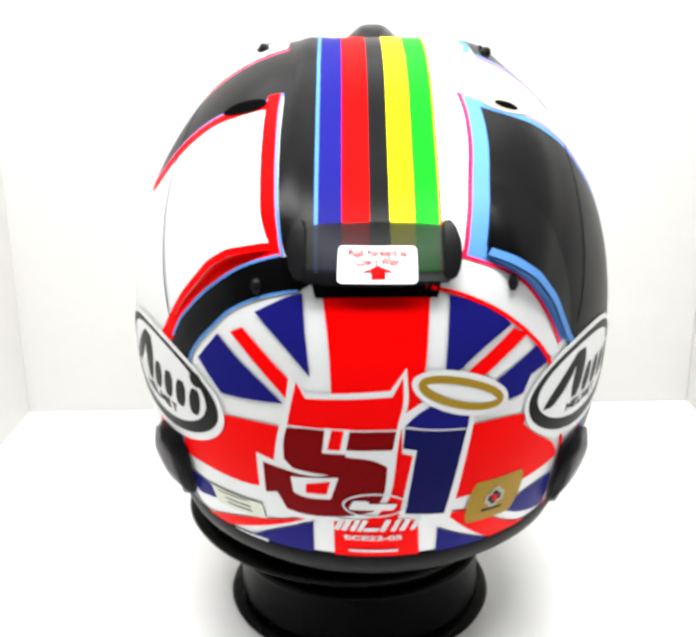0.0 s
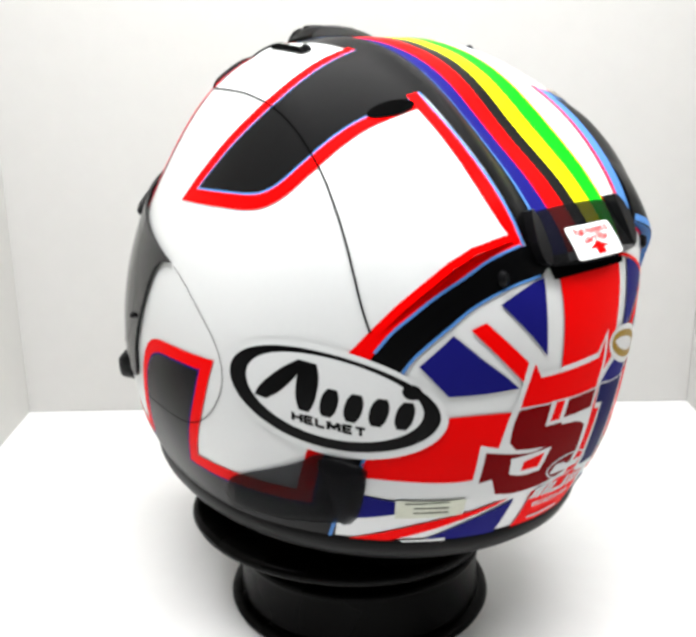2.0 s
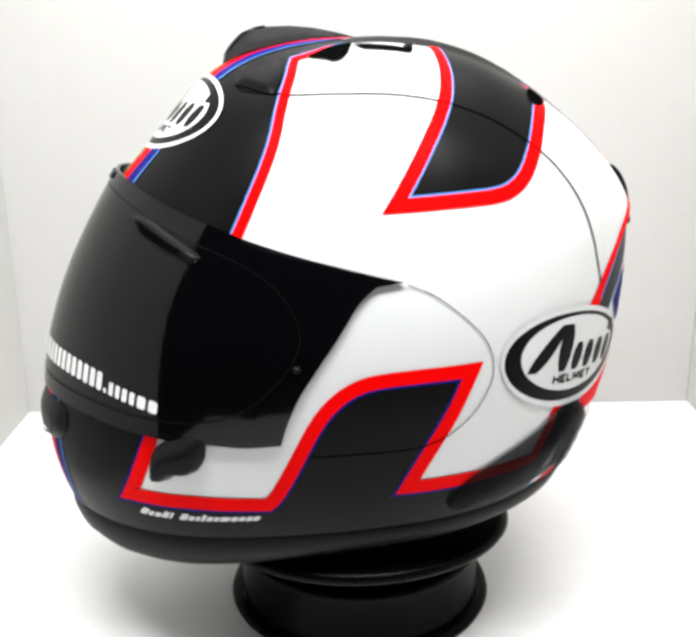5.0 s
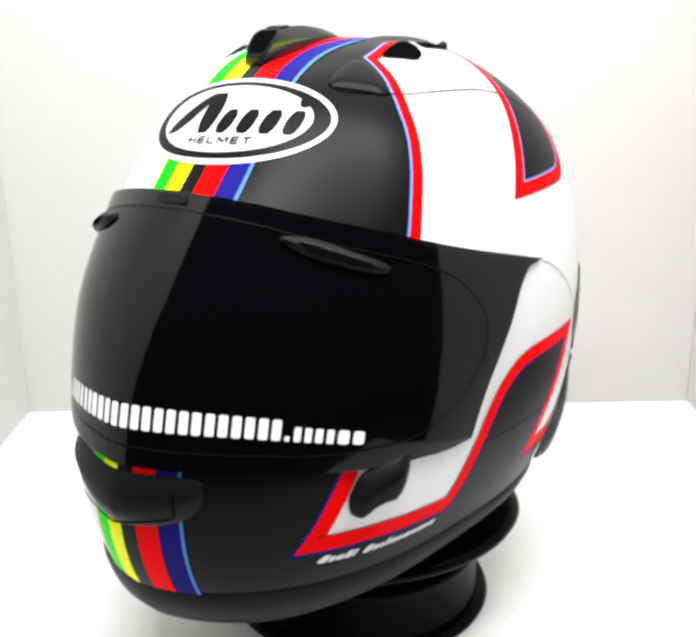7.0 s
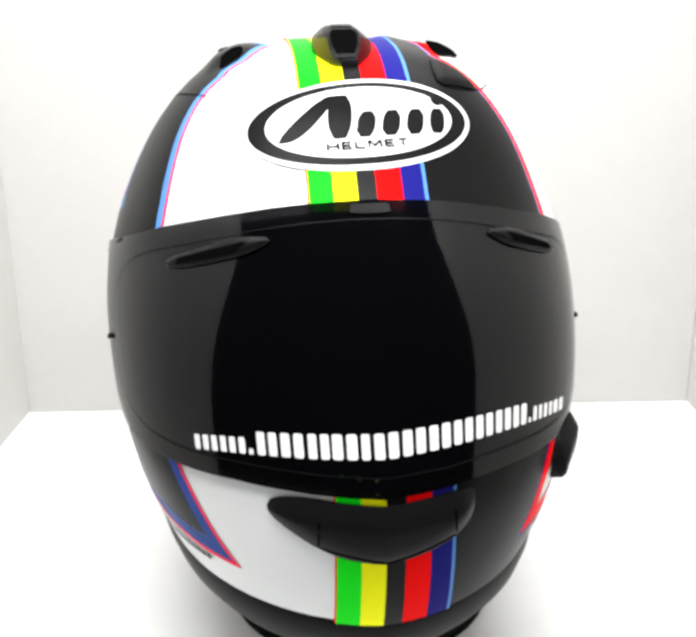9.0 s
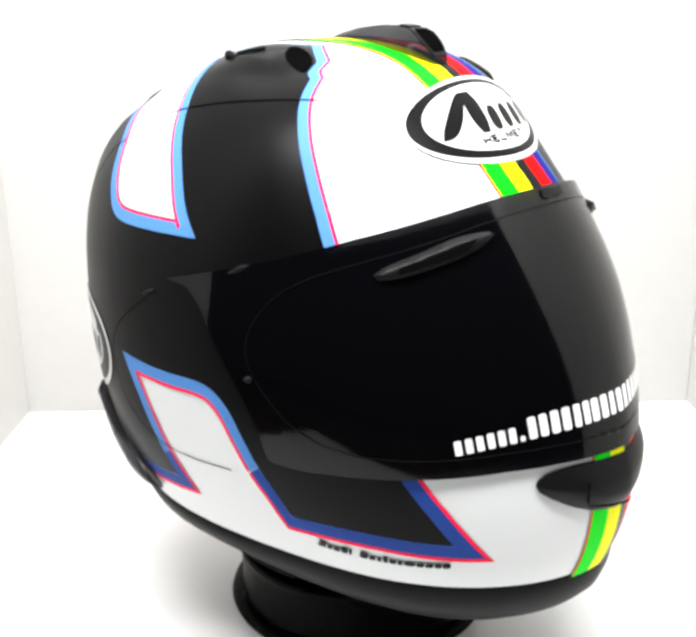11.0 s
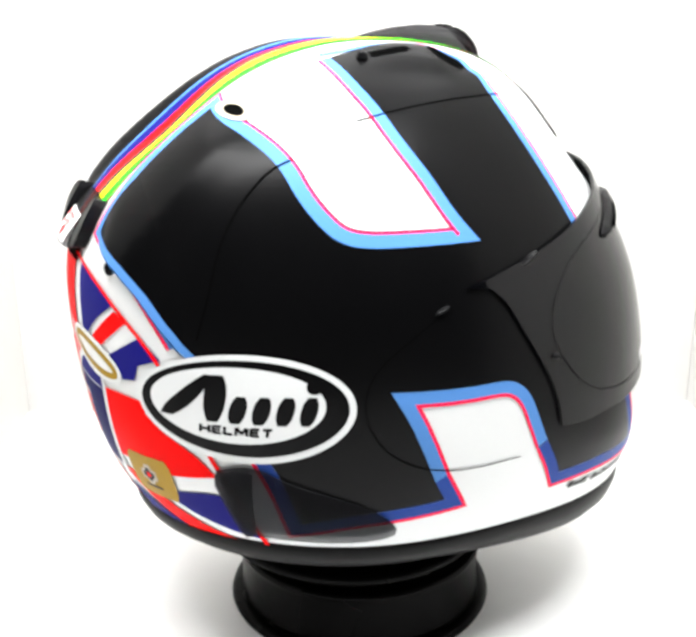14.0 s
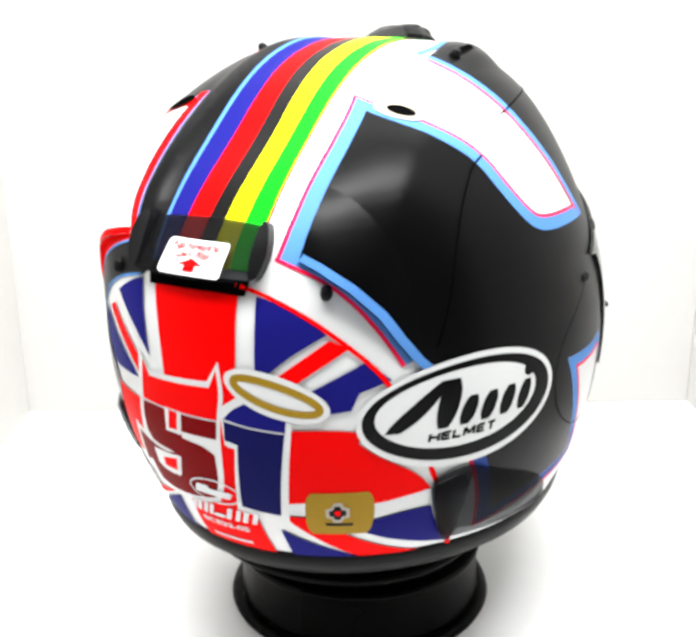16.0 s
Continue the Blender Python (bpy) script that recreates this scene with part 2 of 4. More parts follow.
def flat_area(outline, step=1.5):
    """A flat mesh of the outline, cut along a grid so that it can follow the skin."""
    from mathutils.geometry import tessellate_polygon
    bm = bmesh.new()
    vs = [bm.verts.new((x, y, 0)) for x, y in outline]
    for tri in tessellate_polygon([[Vector((x, y, 0)) for x, y in outline]]):
        if len(set(tri)) == 3:
            try:
                bm.faces.new([vs[i] for i in tri])
            except ValueError:
                pass
    for axis in (0, 1):
        lo, hi = min(p[axis] for p in outline), max(p[axis] for p in outline)
        k = math.floor(lo / step) + 1
        while k * step < hi:
            co, no = [0, 0, 0], [0, 0, 0]
            co[axis], no[axis] = k * step, 1
            bmesh.ops.bisect_plane(bm, geom=bm.verts[:] + bm.edges[:] + bm.faces[:], plane_co=co, plane_no=no, dist=1e-5)
            k += 1
    return bm


def to_skin(bm, chart, lift):
    """Carry a flat chart mesh onto the skin; lift is metres, or a function of (u, v)."""
    for v in bm.verts:
        u, w = v.co.x, v.co.y
        d = chart_direction(chart, u, w)
        v.co = skin(d, v.co.z + (lift(u, w) if callable(lift) else lift))
    bm.normal_update()
    for f in bm.faces:
        if f.normal.dot(f.calc_center_median() - CENTRE) < 0:
            f.normal_flip()
    return bm


def area(name, chart, mat, layer, outline, parent=None, label="", smooth=0):
    outline = rounded(outline, True, smooth) if smooth else eased(outline, True)
    return part(name, to_skin(flat_area(outline), chart, coat(layer)), mat, parent or HELMET, label)


def ribbon_bm(path, w0, w1, closed=False, step=1.5):
    """A flat strip beside a path, from w0 to w1 degrees to the right of its course, mitred at its corners."""
    pts = [Vector(p) for p in path]
    n = len(pts)
    edges = []
    for k, p in enumerate(pts):
        before = (p - pts[k - 1]) if (k or closed) else (pts[1] - p)
        after = (pts[(k + 1) % n] - p) if (k < n - 1 or closed) else before
        before, after = before.normalized(), after.normalized()
        flank = Vector((after.y, -after.x))
        side = Vector((before.y, -before.x)) + flank
        side = side.normalized() if side.length > 1e-6 else flank
        reach = 1 / max(0.22, side.dot(flank))
        edges.append([p + side * reach * w for w in (w0, w1)])
    bm = bmesh.new()
    first = last = None
    for k in range(n if closed else n - 1):
        a, b = edges[k], edges[(k + 1) % n]
        m = max(1, math.ceil((pts[(k + 1) % n] - pts[k]).length / step))
        for i in range(m + 1):
            if i == 0 and last is not None:
                continue
            if closed and k == n - 1 and i == m:
                row = first
            else:
                row = [bm.verts.new((*a[j].lerp(b[j], i / m), 0)) for j in (0, 1)]
            if last is not None:
                bm.faces.new((last[0], last[1], row[1], row[0]))
            else:
                first = row
            last = row
    return bm


def ribbon(name, chart, mat, layer, w0, w1, path, parent=None, label="", smooth=0, closed=False):
    path = rounded(path, closed, smooth) if smooth else eased(path, closed)
    return part(name, to_skin(ribbon_bm(path, w0, w1, closed), chart, coat(layer)), mat, parent or HELMET, label)


def ellipse(cu, cv, au, av, tilt=0.0, n=64, start=0, end=360):
    c, s = math.cos(radians(tilt)), math.sin(radians(tilt))
    out = []
    for k in range(n):
        a = radians(start + (end - start) * k / n)
        x, y = au * math.cos(a), av * math.sin(a)
        out.append((cu + c * x - s * y, cv + s * x + c * y))
    return out


def turned(pts, cu, cv, su, sv, tilt):
    """Unit-square shapes set into a chart: scaled, turned and moved."""
    c, s = math.cos(radians(tilt)), math.sin(radians(tilt))
    return [(cu + c * x * su - s * y * sv, cv + s * x * su + c * y * sv) for x, y in pts]


def words_bm(text, chart, cu, cv, height, tilt, lift, width=None):
    """Lettering in the built-in font, laid on the skin round (cu, cv); height in degrees."""
    curve = bpy.data.curves.new("words", "FONT")
    curve.body, curve.align_x, curve.align_y, curve.size = text, "CENTER", "CENTER", 1.0
    curve.offset = 0.030
    ob = new("words", curve)
    dg = bpy.context.evaluated_depsgraph_get()
    me = bpy.data.meshes.new_from_object(ob.evaluated_get(dg))
    bm = bmesh.new()
    bm.from_mesh(me)
    bpy.data.objects.remove(ob)
    bpy.data.curves.remove(curve)
    bpy.data.meshes.remove(me)
    xs = [v.co.x for v in bm.verts]
    k = height / 0.70
    kx = width / (max(xs) - min(xs)) if width else k
    c, s = math.cos(radians(tilt)), math.sin(radians(tilt))
    for v in bm.verts:
        x, y = v.co.x * kx, v.co.y * k
        v.co = (cu + c * x - s * y, cv + s * x + c * y, 0)
    return to_skin(bm, chart, lift)


CAPITALS = {
    "H": ([(0, 0), (0, 1)], [(0.8, 0), (0.8, 1)], [(0, 0.5), (0.8, 0.5)]),
    "E": ([(0, 0), (0, 1)], [(0, 0.08), (0.72, 0.08)], [(0, 0.5), (0.62, 0.5)], [(0, 0.92), (0.72, 0.92)]),
    "L": ([(0, 0), (0, 1)], [(0, 0.08), (0.7, 0.08)]),
    "M": ([(0, 0), (0, 1)], [(0.05, 1), (0.48, 0.2)], [(0.48, 0.2), (0.91, 1)], [(0.96, 0), (0.96, 1)]),
    "T": ([(0.4, 0), (0.4, 1)], [(0, 0.92), (0.8, 0.92)]),
}


def capitals_bm(text, chart, cu, cv, height, width, tilt, lift, weight=0.17):
    """Plain capitals drawn stroke by stroke, centred on (cu, cv); height and width in degrees."""
    bm = bmesh.new()
    steps = [{'M': 1.34, 'H': 1.16}.get(ch, 1.04) for ch in text]
    span = sum(steps) - 0.24
    c, s = math.cos(radians(tilt)), math.sin(radians(tilt))
    for k, ch in enumerate(text):
        for a, b in CAPITALS[ch]:
            ends = []
            for x, y in (a, b):
                x, y = ((sum(steps[:k]) + x) / span - 0.5) * width, (y - 0.5) * height
                ends.append(Vector((cu + c * x - s * y, cv + s * x + c * y)))
            along = (ends[1] - ends[0]).normalized()
            flank = Vector((along.y, -along.x)) * weight * height
            vs = [bm.verts.new((*p, 0)) for p in (ends[0] + flank, ends[1] + flank, ends[1] - flank, ends[0] - flank)]
            bm.faces.new(vs)
    return to_skin(bm, chart, lift)


def edge_distance(outline):
    segs = [(Vector(a), Vector(b)) for a, b in zip(outline, outline[1:] + outline[:1])]

    def measure_from(u, v):
        p = Vector((u, v))
        best = 1e9
        for a, b in segs:
            ab = b - a
            t = max(0, min(1, (p - a).dot(ab) / max(1e-9, ab.length_squared)))
            best = min(best, (p - a - ab * t).length)
        return best
    return measure_from


def plate(name, chart, mat, outline, lift, thick, parent=None, label="", smooth=0, step=2.0):
    """A moulded piece over the skin: an outline, a lift in metres or as a function of (u, v), and a thickness."""
    outline = rounded(outline, True, smooth) if smooth else eased(outline, True)
    bm = flat_area(outline, step)
    grown = bmesh.ops.extrude_face_region(bm, geom=bm.faces[:])
    for v in grown["geom"]:
        if isinstance(v, bmesh.types.BMVert):
            v.co.z = thick
    to_skin(bm, chart, lift)
    bmesh.ops.recalc_face_normals(bm, faces=bm.faces)
    return part(name, bm, mat, parent or HELMET, label, sharp=True)


def dome(name, chart, mat, outline, height, run, parent=None, label="", smooth=2, step=1.5, base=0.0006, thick=0.0008):
    """A swelling piece: it rises from its edge over run degrees to its height."""
    outline = rounded(outline, True, smooth)
    far = edge_distance(outline)

    def rise(u, v):
        t = min(1, far(u, v) / run)
        return (base(u, v) if callable(base) else base) + height * math.sin(t * math.pi / 2)
    return plate(name, chart, mat, outline, rise, thick, parent, label, 0, step)


def bars(name, chart, mat, layer, glyphs, place, height, slant=0.0, parent=None, lift=None):
    """Plain upright blocks for lettering: (start, end, relative height) along the line place(s) -> (u, v, tilt)."""
    for s0, s1, h in glyphs:
        u, v, tilt = place((s0 + s1) / 2)
        w = (s1 - s0) / 2
        v0, v1 = -0.5 * height, (-0.5 + h) * height
        shape = [(-w - slant * height / 2, v0), (w - slant * height / 2, v0), (w + slant * height * (h - 0.5), v1), (-w + slant * height * (h - 0.5), v1)]
        c = min(w, h * height) * 0.35
        (ax, ay), (bx, by), (cx, cy), (dx, dy) = shape
        shape = [(ax + c, ay), (bx - c, by), (bx, by + c), (cx, cy - c), (cx - c, cy), (dx + c, dy), (dx, dy - c), (ax, ay + c)]
        out = turned(shape, u, v, 1, 1, tilt)
        part(name, to_skin(flat_area(out), chart, lift or coat(layer)), mat, parent or HELMET)


def badge(chart, outer, ring, inner):
    """A white oval with a black ring, heavy slanted strokes as its emblem, and a line of lettering."""
    ob = area("oval_badge", chart, "white", 8, ellipse(*outer), label="white oval maker's badge with black ring")
    area("ring", chart, "black", 9, ellipse(*ring), parent=ob)
    area("field", chart, "white", 10, ellipse(*inner), parent=ob)
    cu, cv, au, av, tilt = inner
    for shape in (
        [(-0.98, -0.44), (-0.40, 0.78), (-0.20, 0.78), (-0.66, -0.44)],
        [(-0.34, 0.78), (-0.06, 0.78), (-0.14, -0.46), (-0.38, -0.46)],
        [(-0.03, 0.26), (0.17, 0.26), (0.10, -0.46), (-0.10, -0.46)],
        [(0.24, 0.26), (0.44, 0.26), (0.37, -0.46), (0.17, -0.46)],
        [(0.51, 0.26), (0.71, 0.26), (0.64, -0.46), (0.44, -0.46)],
        [(0.78, 0.26), (0.97, 0.26), (0.90, -0.46), (0.71, -0.46)],
    ):
        area("stroke", chart, "black", 11, turned(rounded(shape, True, 1), cu, cv, au * 0.97, av, tilt), parent=ob)
    area("dot", chart, "black", 11, ellipse(*turned([(0.90, 0.52)], cu, cv, au * 0.97, av, tilt)[0], av * 0.19, av * 0.19, n=20), parent=ob)
    part("lettering", capitals_bm("HELMET", chart, *turned([(0.02, -0.66)], cu, cv, au, av, tilt)[0], av * 0.21, au * 0.80, tilt, coat(11)), "black", ob, "small black capitals", smooth=False)



# left side: black brow, crown band and hooked bar with red and blue edging
area("black_panel", "L", "black", 1, [(-79.8, 29.8), (-64.7, 25.8), (-51.3, 18.4), (-37, 13), (-32.5, 26.1), (-29.3, 33.4), (-26.4, 40.4), (-24, 49.8), (-21.1, 58.1), (-20.4, 61.3), (-19.1, 66.7), (-1.2, 72.7), (26.1, 66.6), (33, 64.5), (22.8, 77.5), (-4.7, 76.8), (-22.2, 75.5), (-33.9, 71.2), (-44.9, 67.5), (-61.3, 53.9)], label="black brow panel")
area("black_panel", "B", "black", 1, [(-12.6, 74.6), (-27, 77.8), (-21.7, 60.2), (-18.7, 44.8), (-17.4, 34.2), (-15.9, 24.9), (-14.6, 17.4), (-13.6, 12.1), (-10.2, 8.2), (-5, 8.4), (-6.2, 35.4)], label="black crown band")
area("black_panel", "L", "black", 1, [(27.7, 66.3), (23.7, 53.8), (21.1, 47), (17.3, 40.6), (13.1, 34.7), (8.9, 28.6), (5.8, 24.3), (16.3, 24.2), (24.4, 24.1), (27.8, 24.8), (31.1, 27), (34.7, 31.8), (38.5, 37.3), (41.9, 41.6), (45.8, 45.2), (53.1, 54.1), (46.3, 58.7), (38.1, 64.9), (33, 66)], label="black hooked bar")
ribbon("blue_edging", "L", "sky", 2, 0, 0.45, [(27.7, 66.3), (23.7, 53.8), (21.1, 47), (17.3, 40.6), (13.1, 34.7), (8.9, 28.6), (5.8, 24.3), (16.3, 24.2), (24.4, 24.1), (27.8, 24.8), (31.1, 27), (34.7, 31.8), (38.5, 37.3), (41.9, 41.6), (45.8, 45.2), (49.8, 49.8)])
ribbon("red_edging", "L", "red", 2, 0.45, 3.6, [(27.7, 66.3), (23.7, 53.8), (21.1, 47), (17.3, 40.6), (13.1, 34.7), (8.9, 28.6), (5.8, 24.3), (16.3, 24.2), (24.4, 24.1), (27.8, 24.8), (31.1, 27), (34.7, 31.8), (38.5, 37.3), (41.9, 41.6), (45.8, 45.2), (49.8, 49.8)], label="bright red edging of the black bar")
ribbon("blue_edging", "L", "sky", 2, 0, 0.55, [(-36.9, 15), (-32.5, 26.1), (-29.3, 33.4), (-26.4, 40.4), (-24, 49.8), (-21.1, 58.1), (-20.4, 61.3), (-19.1, 66.7), (-1.2, 72.7)])
ribbon("red_edging", "L", "red", 2, 0.55, 3.2, [(-36.9, 15), (-32.5, 26.1), (-29.3, 33.4), (-26.4, 40.4), (-24, 49.8), (-21.1, 58.1), (-20.4, 61.3), (-19.1, 66.7), (-1.2, 72.7)], label="bright red edging of the brow")
ribbon("blue_edging", "L", "sky", 2, 0, 0.5, [(50.6, 52.7), (60.2, 42.5), (67.3, 32.2), (72.1, 23), (74.8, 16.4)])
ribbon("red_edging", "L", "red", 2, 0.5, 3, [(50.6, 52.7), (60.2, 42.5), (67.3, 32.2), (72.1, 23), (74.8, 16.4)])

# left side: black wing band with red above it
area("red_edging", "L", "red", 1, [(74, 18.8), (71.2, 18.2), (66.1, 15.5), (63.1, 12.9), (60.2, 9.4), (56.3, 4.8), (52.6, 0), (49.3, -4.4), (47.4, -7.3), (51.1, -6.8), (52.6, -5.3), (55.6, -0.5), (58.5, 2.4), (61.7, 6), (65.2, 9.3), (69, 13.3), (74.2, 16.2)], label="red field above the wing band")
area("black_panel", "L", "black", 2, [(74, 16.5), (69, 13.7), (64.8, 9.6), (61.1, 6.1), (57.8, 2.4), (54.9, -0.7), (52.1, -4.9), (49.7, -9.2), (55, -10.4), (56.7, -7.5), (60.5, -3.1), (63.9, 0.6), (67.1, 4.3), (70.9, 7), (74.1, 8.7), (78.2, 9.9), (80.2, 12.6), (77, 16.3)], label="black wing band")
ribbon("blue_edging", "L", "sky", 3, -0.25, 0.3, [(74, 16.5), (69, 13.7), (64.8, 9.6), (61.1, 6.1), (57.8, 2.4), (54.9, -0.7), (52.1, -4.9)])
ribbon("blue_edging", "L", "sky", 3, -0.3, 0.25, [(78.1, 10.1), (74.1, 8.7), (70.9, 7), (67.1, 4.3), (63.9, 0.6), (60.5, -3.1), (56.7, -7.5), (52.2, -18.3), (47.3, -26.9), (44.3, -32.1), (39.3, -38.9), (33.3, -47.3)])

# left side: black chin with red-edged hook
area("black_panel", "L", "black", 1, [(-85.2, -26.6), (-81.8, -36.2), (-76.7, -46), (-69.1, -56.1), (-63.6, -55.1), (-63, -53.2), (-52.9, -50.2), (-38.3, -49.9), (-20.2, -54.3), (-5.5, -53), (-36, -49.5), (-24.3, -50.4), (-14.7, -50.3), (-1.1, -48.5), (11.5, -47.2), (22.8, -47.2), (33.3, -49.2), (39.3, -38.9), (43.8, -32.2), (47.3, -26.9), (51.3, -19.1), (46.2, -18), (41, -26.1), (34.2, -38.9), (21.7, -38.7), (11.4, -38.8), (0.3, -39.1), (5.6, -28.6), (10.1, -21.2), (13.1, -15), (5.9, -15.2), (-2.2, -15.8), (-6.6, -16.8), (-10.7, -19.5), (-13.9, -23.5), (-16.6, -29.7), (-20.7, -39.7), (-22.9, -42), (-38.2, -41.8), (-48.1, -42.3), (-52.8, -43), (-51.4, -37.4), (-50.5, -32.4), (-49.5, -26.6), (-54.9, -25.6), (-61.7, -26.5), (-73.9, -27.2)], label="black chin and lower side")
ribbon("blue_edging", "L", "blue", 2, 0, 0.5, [(46.2, -18), (41, -26.1), (34.2, -38.9), (21.7, -38.7), (11.4, -38.8), (0.3, -39.1), (5.6, -28.6), (10.1, -21.2), (13.1, -15), (5.9, -15.2), (-2.2, -15.8), (-6.6, -16.8), (-10.7, -19.5), (-13.9, -23.5), (-16.6, -29.7), (-20.7, -39.7), (-22.9, -42), (-38.2, -41.8), (-48.1, -42.3), (-52.8, -43), (-51.4, -37.4), (-50.5, -32.4), (-49.5, -26.6)])
ribbon("red_edging", "L", "red", 2, 0.5, 3.4, [(46.2, -18), (41, -26.1), (34.2, -38.9), (21.7, -38.7), (11.4, -38.8), (0.3, -39.1), (5.6, -28.6), (10.1, -21.2), (13.1, -15), (5.9, -15.2), (-2.2, -15.8), (-6.6, -16.8), (-10.7, -19.5), (-13.9, -23.5), (-16.6, -29.7), (-20.7, -39.7), (-22.9, -42), (-38.2, -41.8), (-48.1, -42.3), (-52.8, -43), (-51.4, -37.4), (-50.5, -32.4), (-49.5, -26.6)], label="bright red edging of the chin")

# right side: black field with light blue and crimson edging
area("black_panel", "R", "black", 1, [(-23.5, 62.1), (-16.1, 64.6), (-5.5, 67.9), (4.9, 71.6), (14.3, 63.3), (14.8, 58.7), (16.8, 56.7), (17.4, 50.6), (21, 42.3), (27.1, 31.3), (31.2, 23.5), (34.6, 16), (38.9, 7), (43.4, -8.4), (45.7, -17.8), (46.1, -27.8), (48.7, -34.1), (50.8, -39.8), (37.6, -37.8), (23.8, -38), (22, -34.1), (19.1, -29.4), (16.5, -23.9), (14.2, -18.9), (11.3, -15.7), (7.5, -14), (-1.1, -13.7), (-6.3, -13.4), (-17.7, -12.6), (-13.5, -19.3), (-10.2, -25.9), (-7.1, -32.3), (-4.5, -36.6), (-16.6, -37.2), (-24.1, -38.2), (-30.9, -40.2), (-35.1, -31.3), (-38.7, -25.6), (-46.2, -14.8), (-54.6, -4), (-60, 5.4), (-64, 11.3), (-67.7, 14.8), (-71.4, 17.3), (-69.4, 21.9), (-64.8, 30.7), (-57.4, 40.4), (-51.8, 47.2), (-51.0, 45.4), (-48.0, 41.6), (-43.2, 37.8), (-37.1, 31.9), (-33.9, 24.5), (-30.3, 19.4), (-26.9, 16.3), (-21.9, 15.1), (-10.9, 15.3), (3, 15.6), (-2.2, 21.8), (-6.8, 30.1), (-12, 38.5), (-15.5, 45.8), (-18.8, 51.8)], label="satin black side field")
ribbon("blue_edging", "R", "sky", 2, 0, 2.7, [(-23.5, 62.1), (-18.8, 51.8), (-15.5, 45.8), (-12, 38.5), (-6.8, 30.1), (-2.2, 21.8), (3, 15.6), (-10.9, 15.3), (-21.9, 15.1), (-26.9, 16.3), (-30.3, 19.4), (-33.9, 24.5), (-37.1, 31.9), (-43.2, 37.8), (-48.0, 41.6), (-51.0, 45.4), (-51.8, 47.2), (-57.4, 40.4), (-64.8, 30.7), (-69.4, 21.9), (-71.4, 17.3), (-67.7, 14.8), (-64, 11.3), (-60, 5.4), (-54.6, -4)], label="light blue edging of the black field")
ribbon("crimson_line", "R", "pink", 2, 2.7, 3.4, [(-23.5, 62.1), (-18.8, 51.8), (-15.5, 45.8), (-12, 38.5), (-6.8, 30.1), (-2.2, 21.8), (3, 15.6), (-10.9, 15.3), (-21.9, 15.1), (-26.9, 16.3), (-30.3, 19.4), (-33.9, 24.5), (-37.1, 31.9), (-43.2, 37.8), (-48.0, 41.6), (-51.0, 45.4), (-51.8, 47.2), (-57.4, 40.4), (-64.8, 30.7), (-69.4, 21.9), (-71.4, 17.3), (-67.7, 14.8), (-64, 11.3), (-60, 5.4), (-54.6, -4)])
ribbon("blue_edging", "R", "sky", 2, 0, -2.5, [(4.9, 71.6), (14.3, 63.3), (14.8, 58.7), (16.8, 56.7), (17.4, 50.6), (21, 42.3), (27.1, 31.3), (31.2, 23.5), (34.6, 16)])
ribbon("crimson_line", "R", "pink", 2, -2.5, -3.2, [(4.9, 71.6), (14.3, 63.3), (14.8, 58.7), (16.8, 56.7), (17.4, 50.6), (21, 42.3), (27.1, 31.3), (31.2, 23.5), (34.6, 16)])
ribbon("blue_edging", "R", "sky", 2, 0, -1.6, [(-25.7, 62.9), (-16.1, 64.6), (-5.5, 67.9), (4.9, 71.6)])
ribbon("blue_edging", "R", "mid_blue", 2, 0, -2.5, [(46.1, -27.8), (48.7, -34.1), (50.8, -39.8), (37.6, -37.8), (23.8, -38), (22, -34.1), (19.1, -29.4)])
ribbon("crimson_line", "R", "pink", 2, -2.5, -3.2, [(46.1, -27.8), (48.7, -34.1), (50.8, -39.8), (37.6, -37.8), (23.8, -38), (22, -34.1), (19.1, -29.4)])
ribbon("blue_edging", "R", "sky", 2, 0, -2.5, [(19.1, -29.4), (16.5, -23.9), (14.2, -18.9), (11.3, -15.7), (7.5, -14), (-1.1, -13.7), (-6.3, -13.4), (-17.7, -12.6), (-13.5, -19.3), (-10.2, -25.9), (-7.1, -32.3)])
ribbon("crimson_line", "R", "pink", 2, -2.5, -3.2, [(19.1, -29.4), (16.5, -23.9), (14.2, -18.9), (11.3, -15.7), (7.5, -14), (-1.1, -13.7), (-6.3, -13.4), (-17.7, -12.6), (-13.5, -19.3), (-10.2, -25.9), (-7.1, -32.3)])
ribbon("blue_edging", "R", "mid_blue", 2, 0, -2.5, [(-7.1, -32.3), (-4.5, -36.6), (-16.6, -37.2), (-24.1, -38.2), (-30.9, -40.2), (-35.1, -31.3), (-38.7, -25.6)])
ribbon("crimson_line", "R", "pink", 2, -2.5, -3.2, [(-7.1, -32.3), (-4.5, -36.6), (-16.6, -37.2), (-24.1, -38.2), (-30.9, -40.2), (-35.1, -31.3), (-38.7, -25.6)])

# right side: thin red line under the white wing band
ribbon("red_edging", "R", "red", 5, -0.4, 0.4, [(-82, 11.5), (-78.9, 10), (-76.4, 8.5), (-71.6, 4.8), (-66.5, -0.4), (-60.6, -6.8), (-55, -16.5), (-48.1, -28.2), (-43.6, -34.9), (-36.3, -46.8), (-34.6, -48.7)])

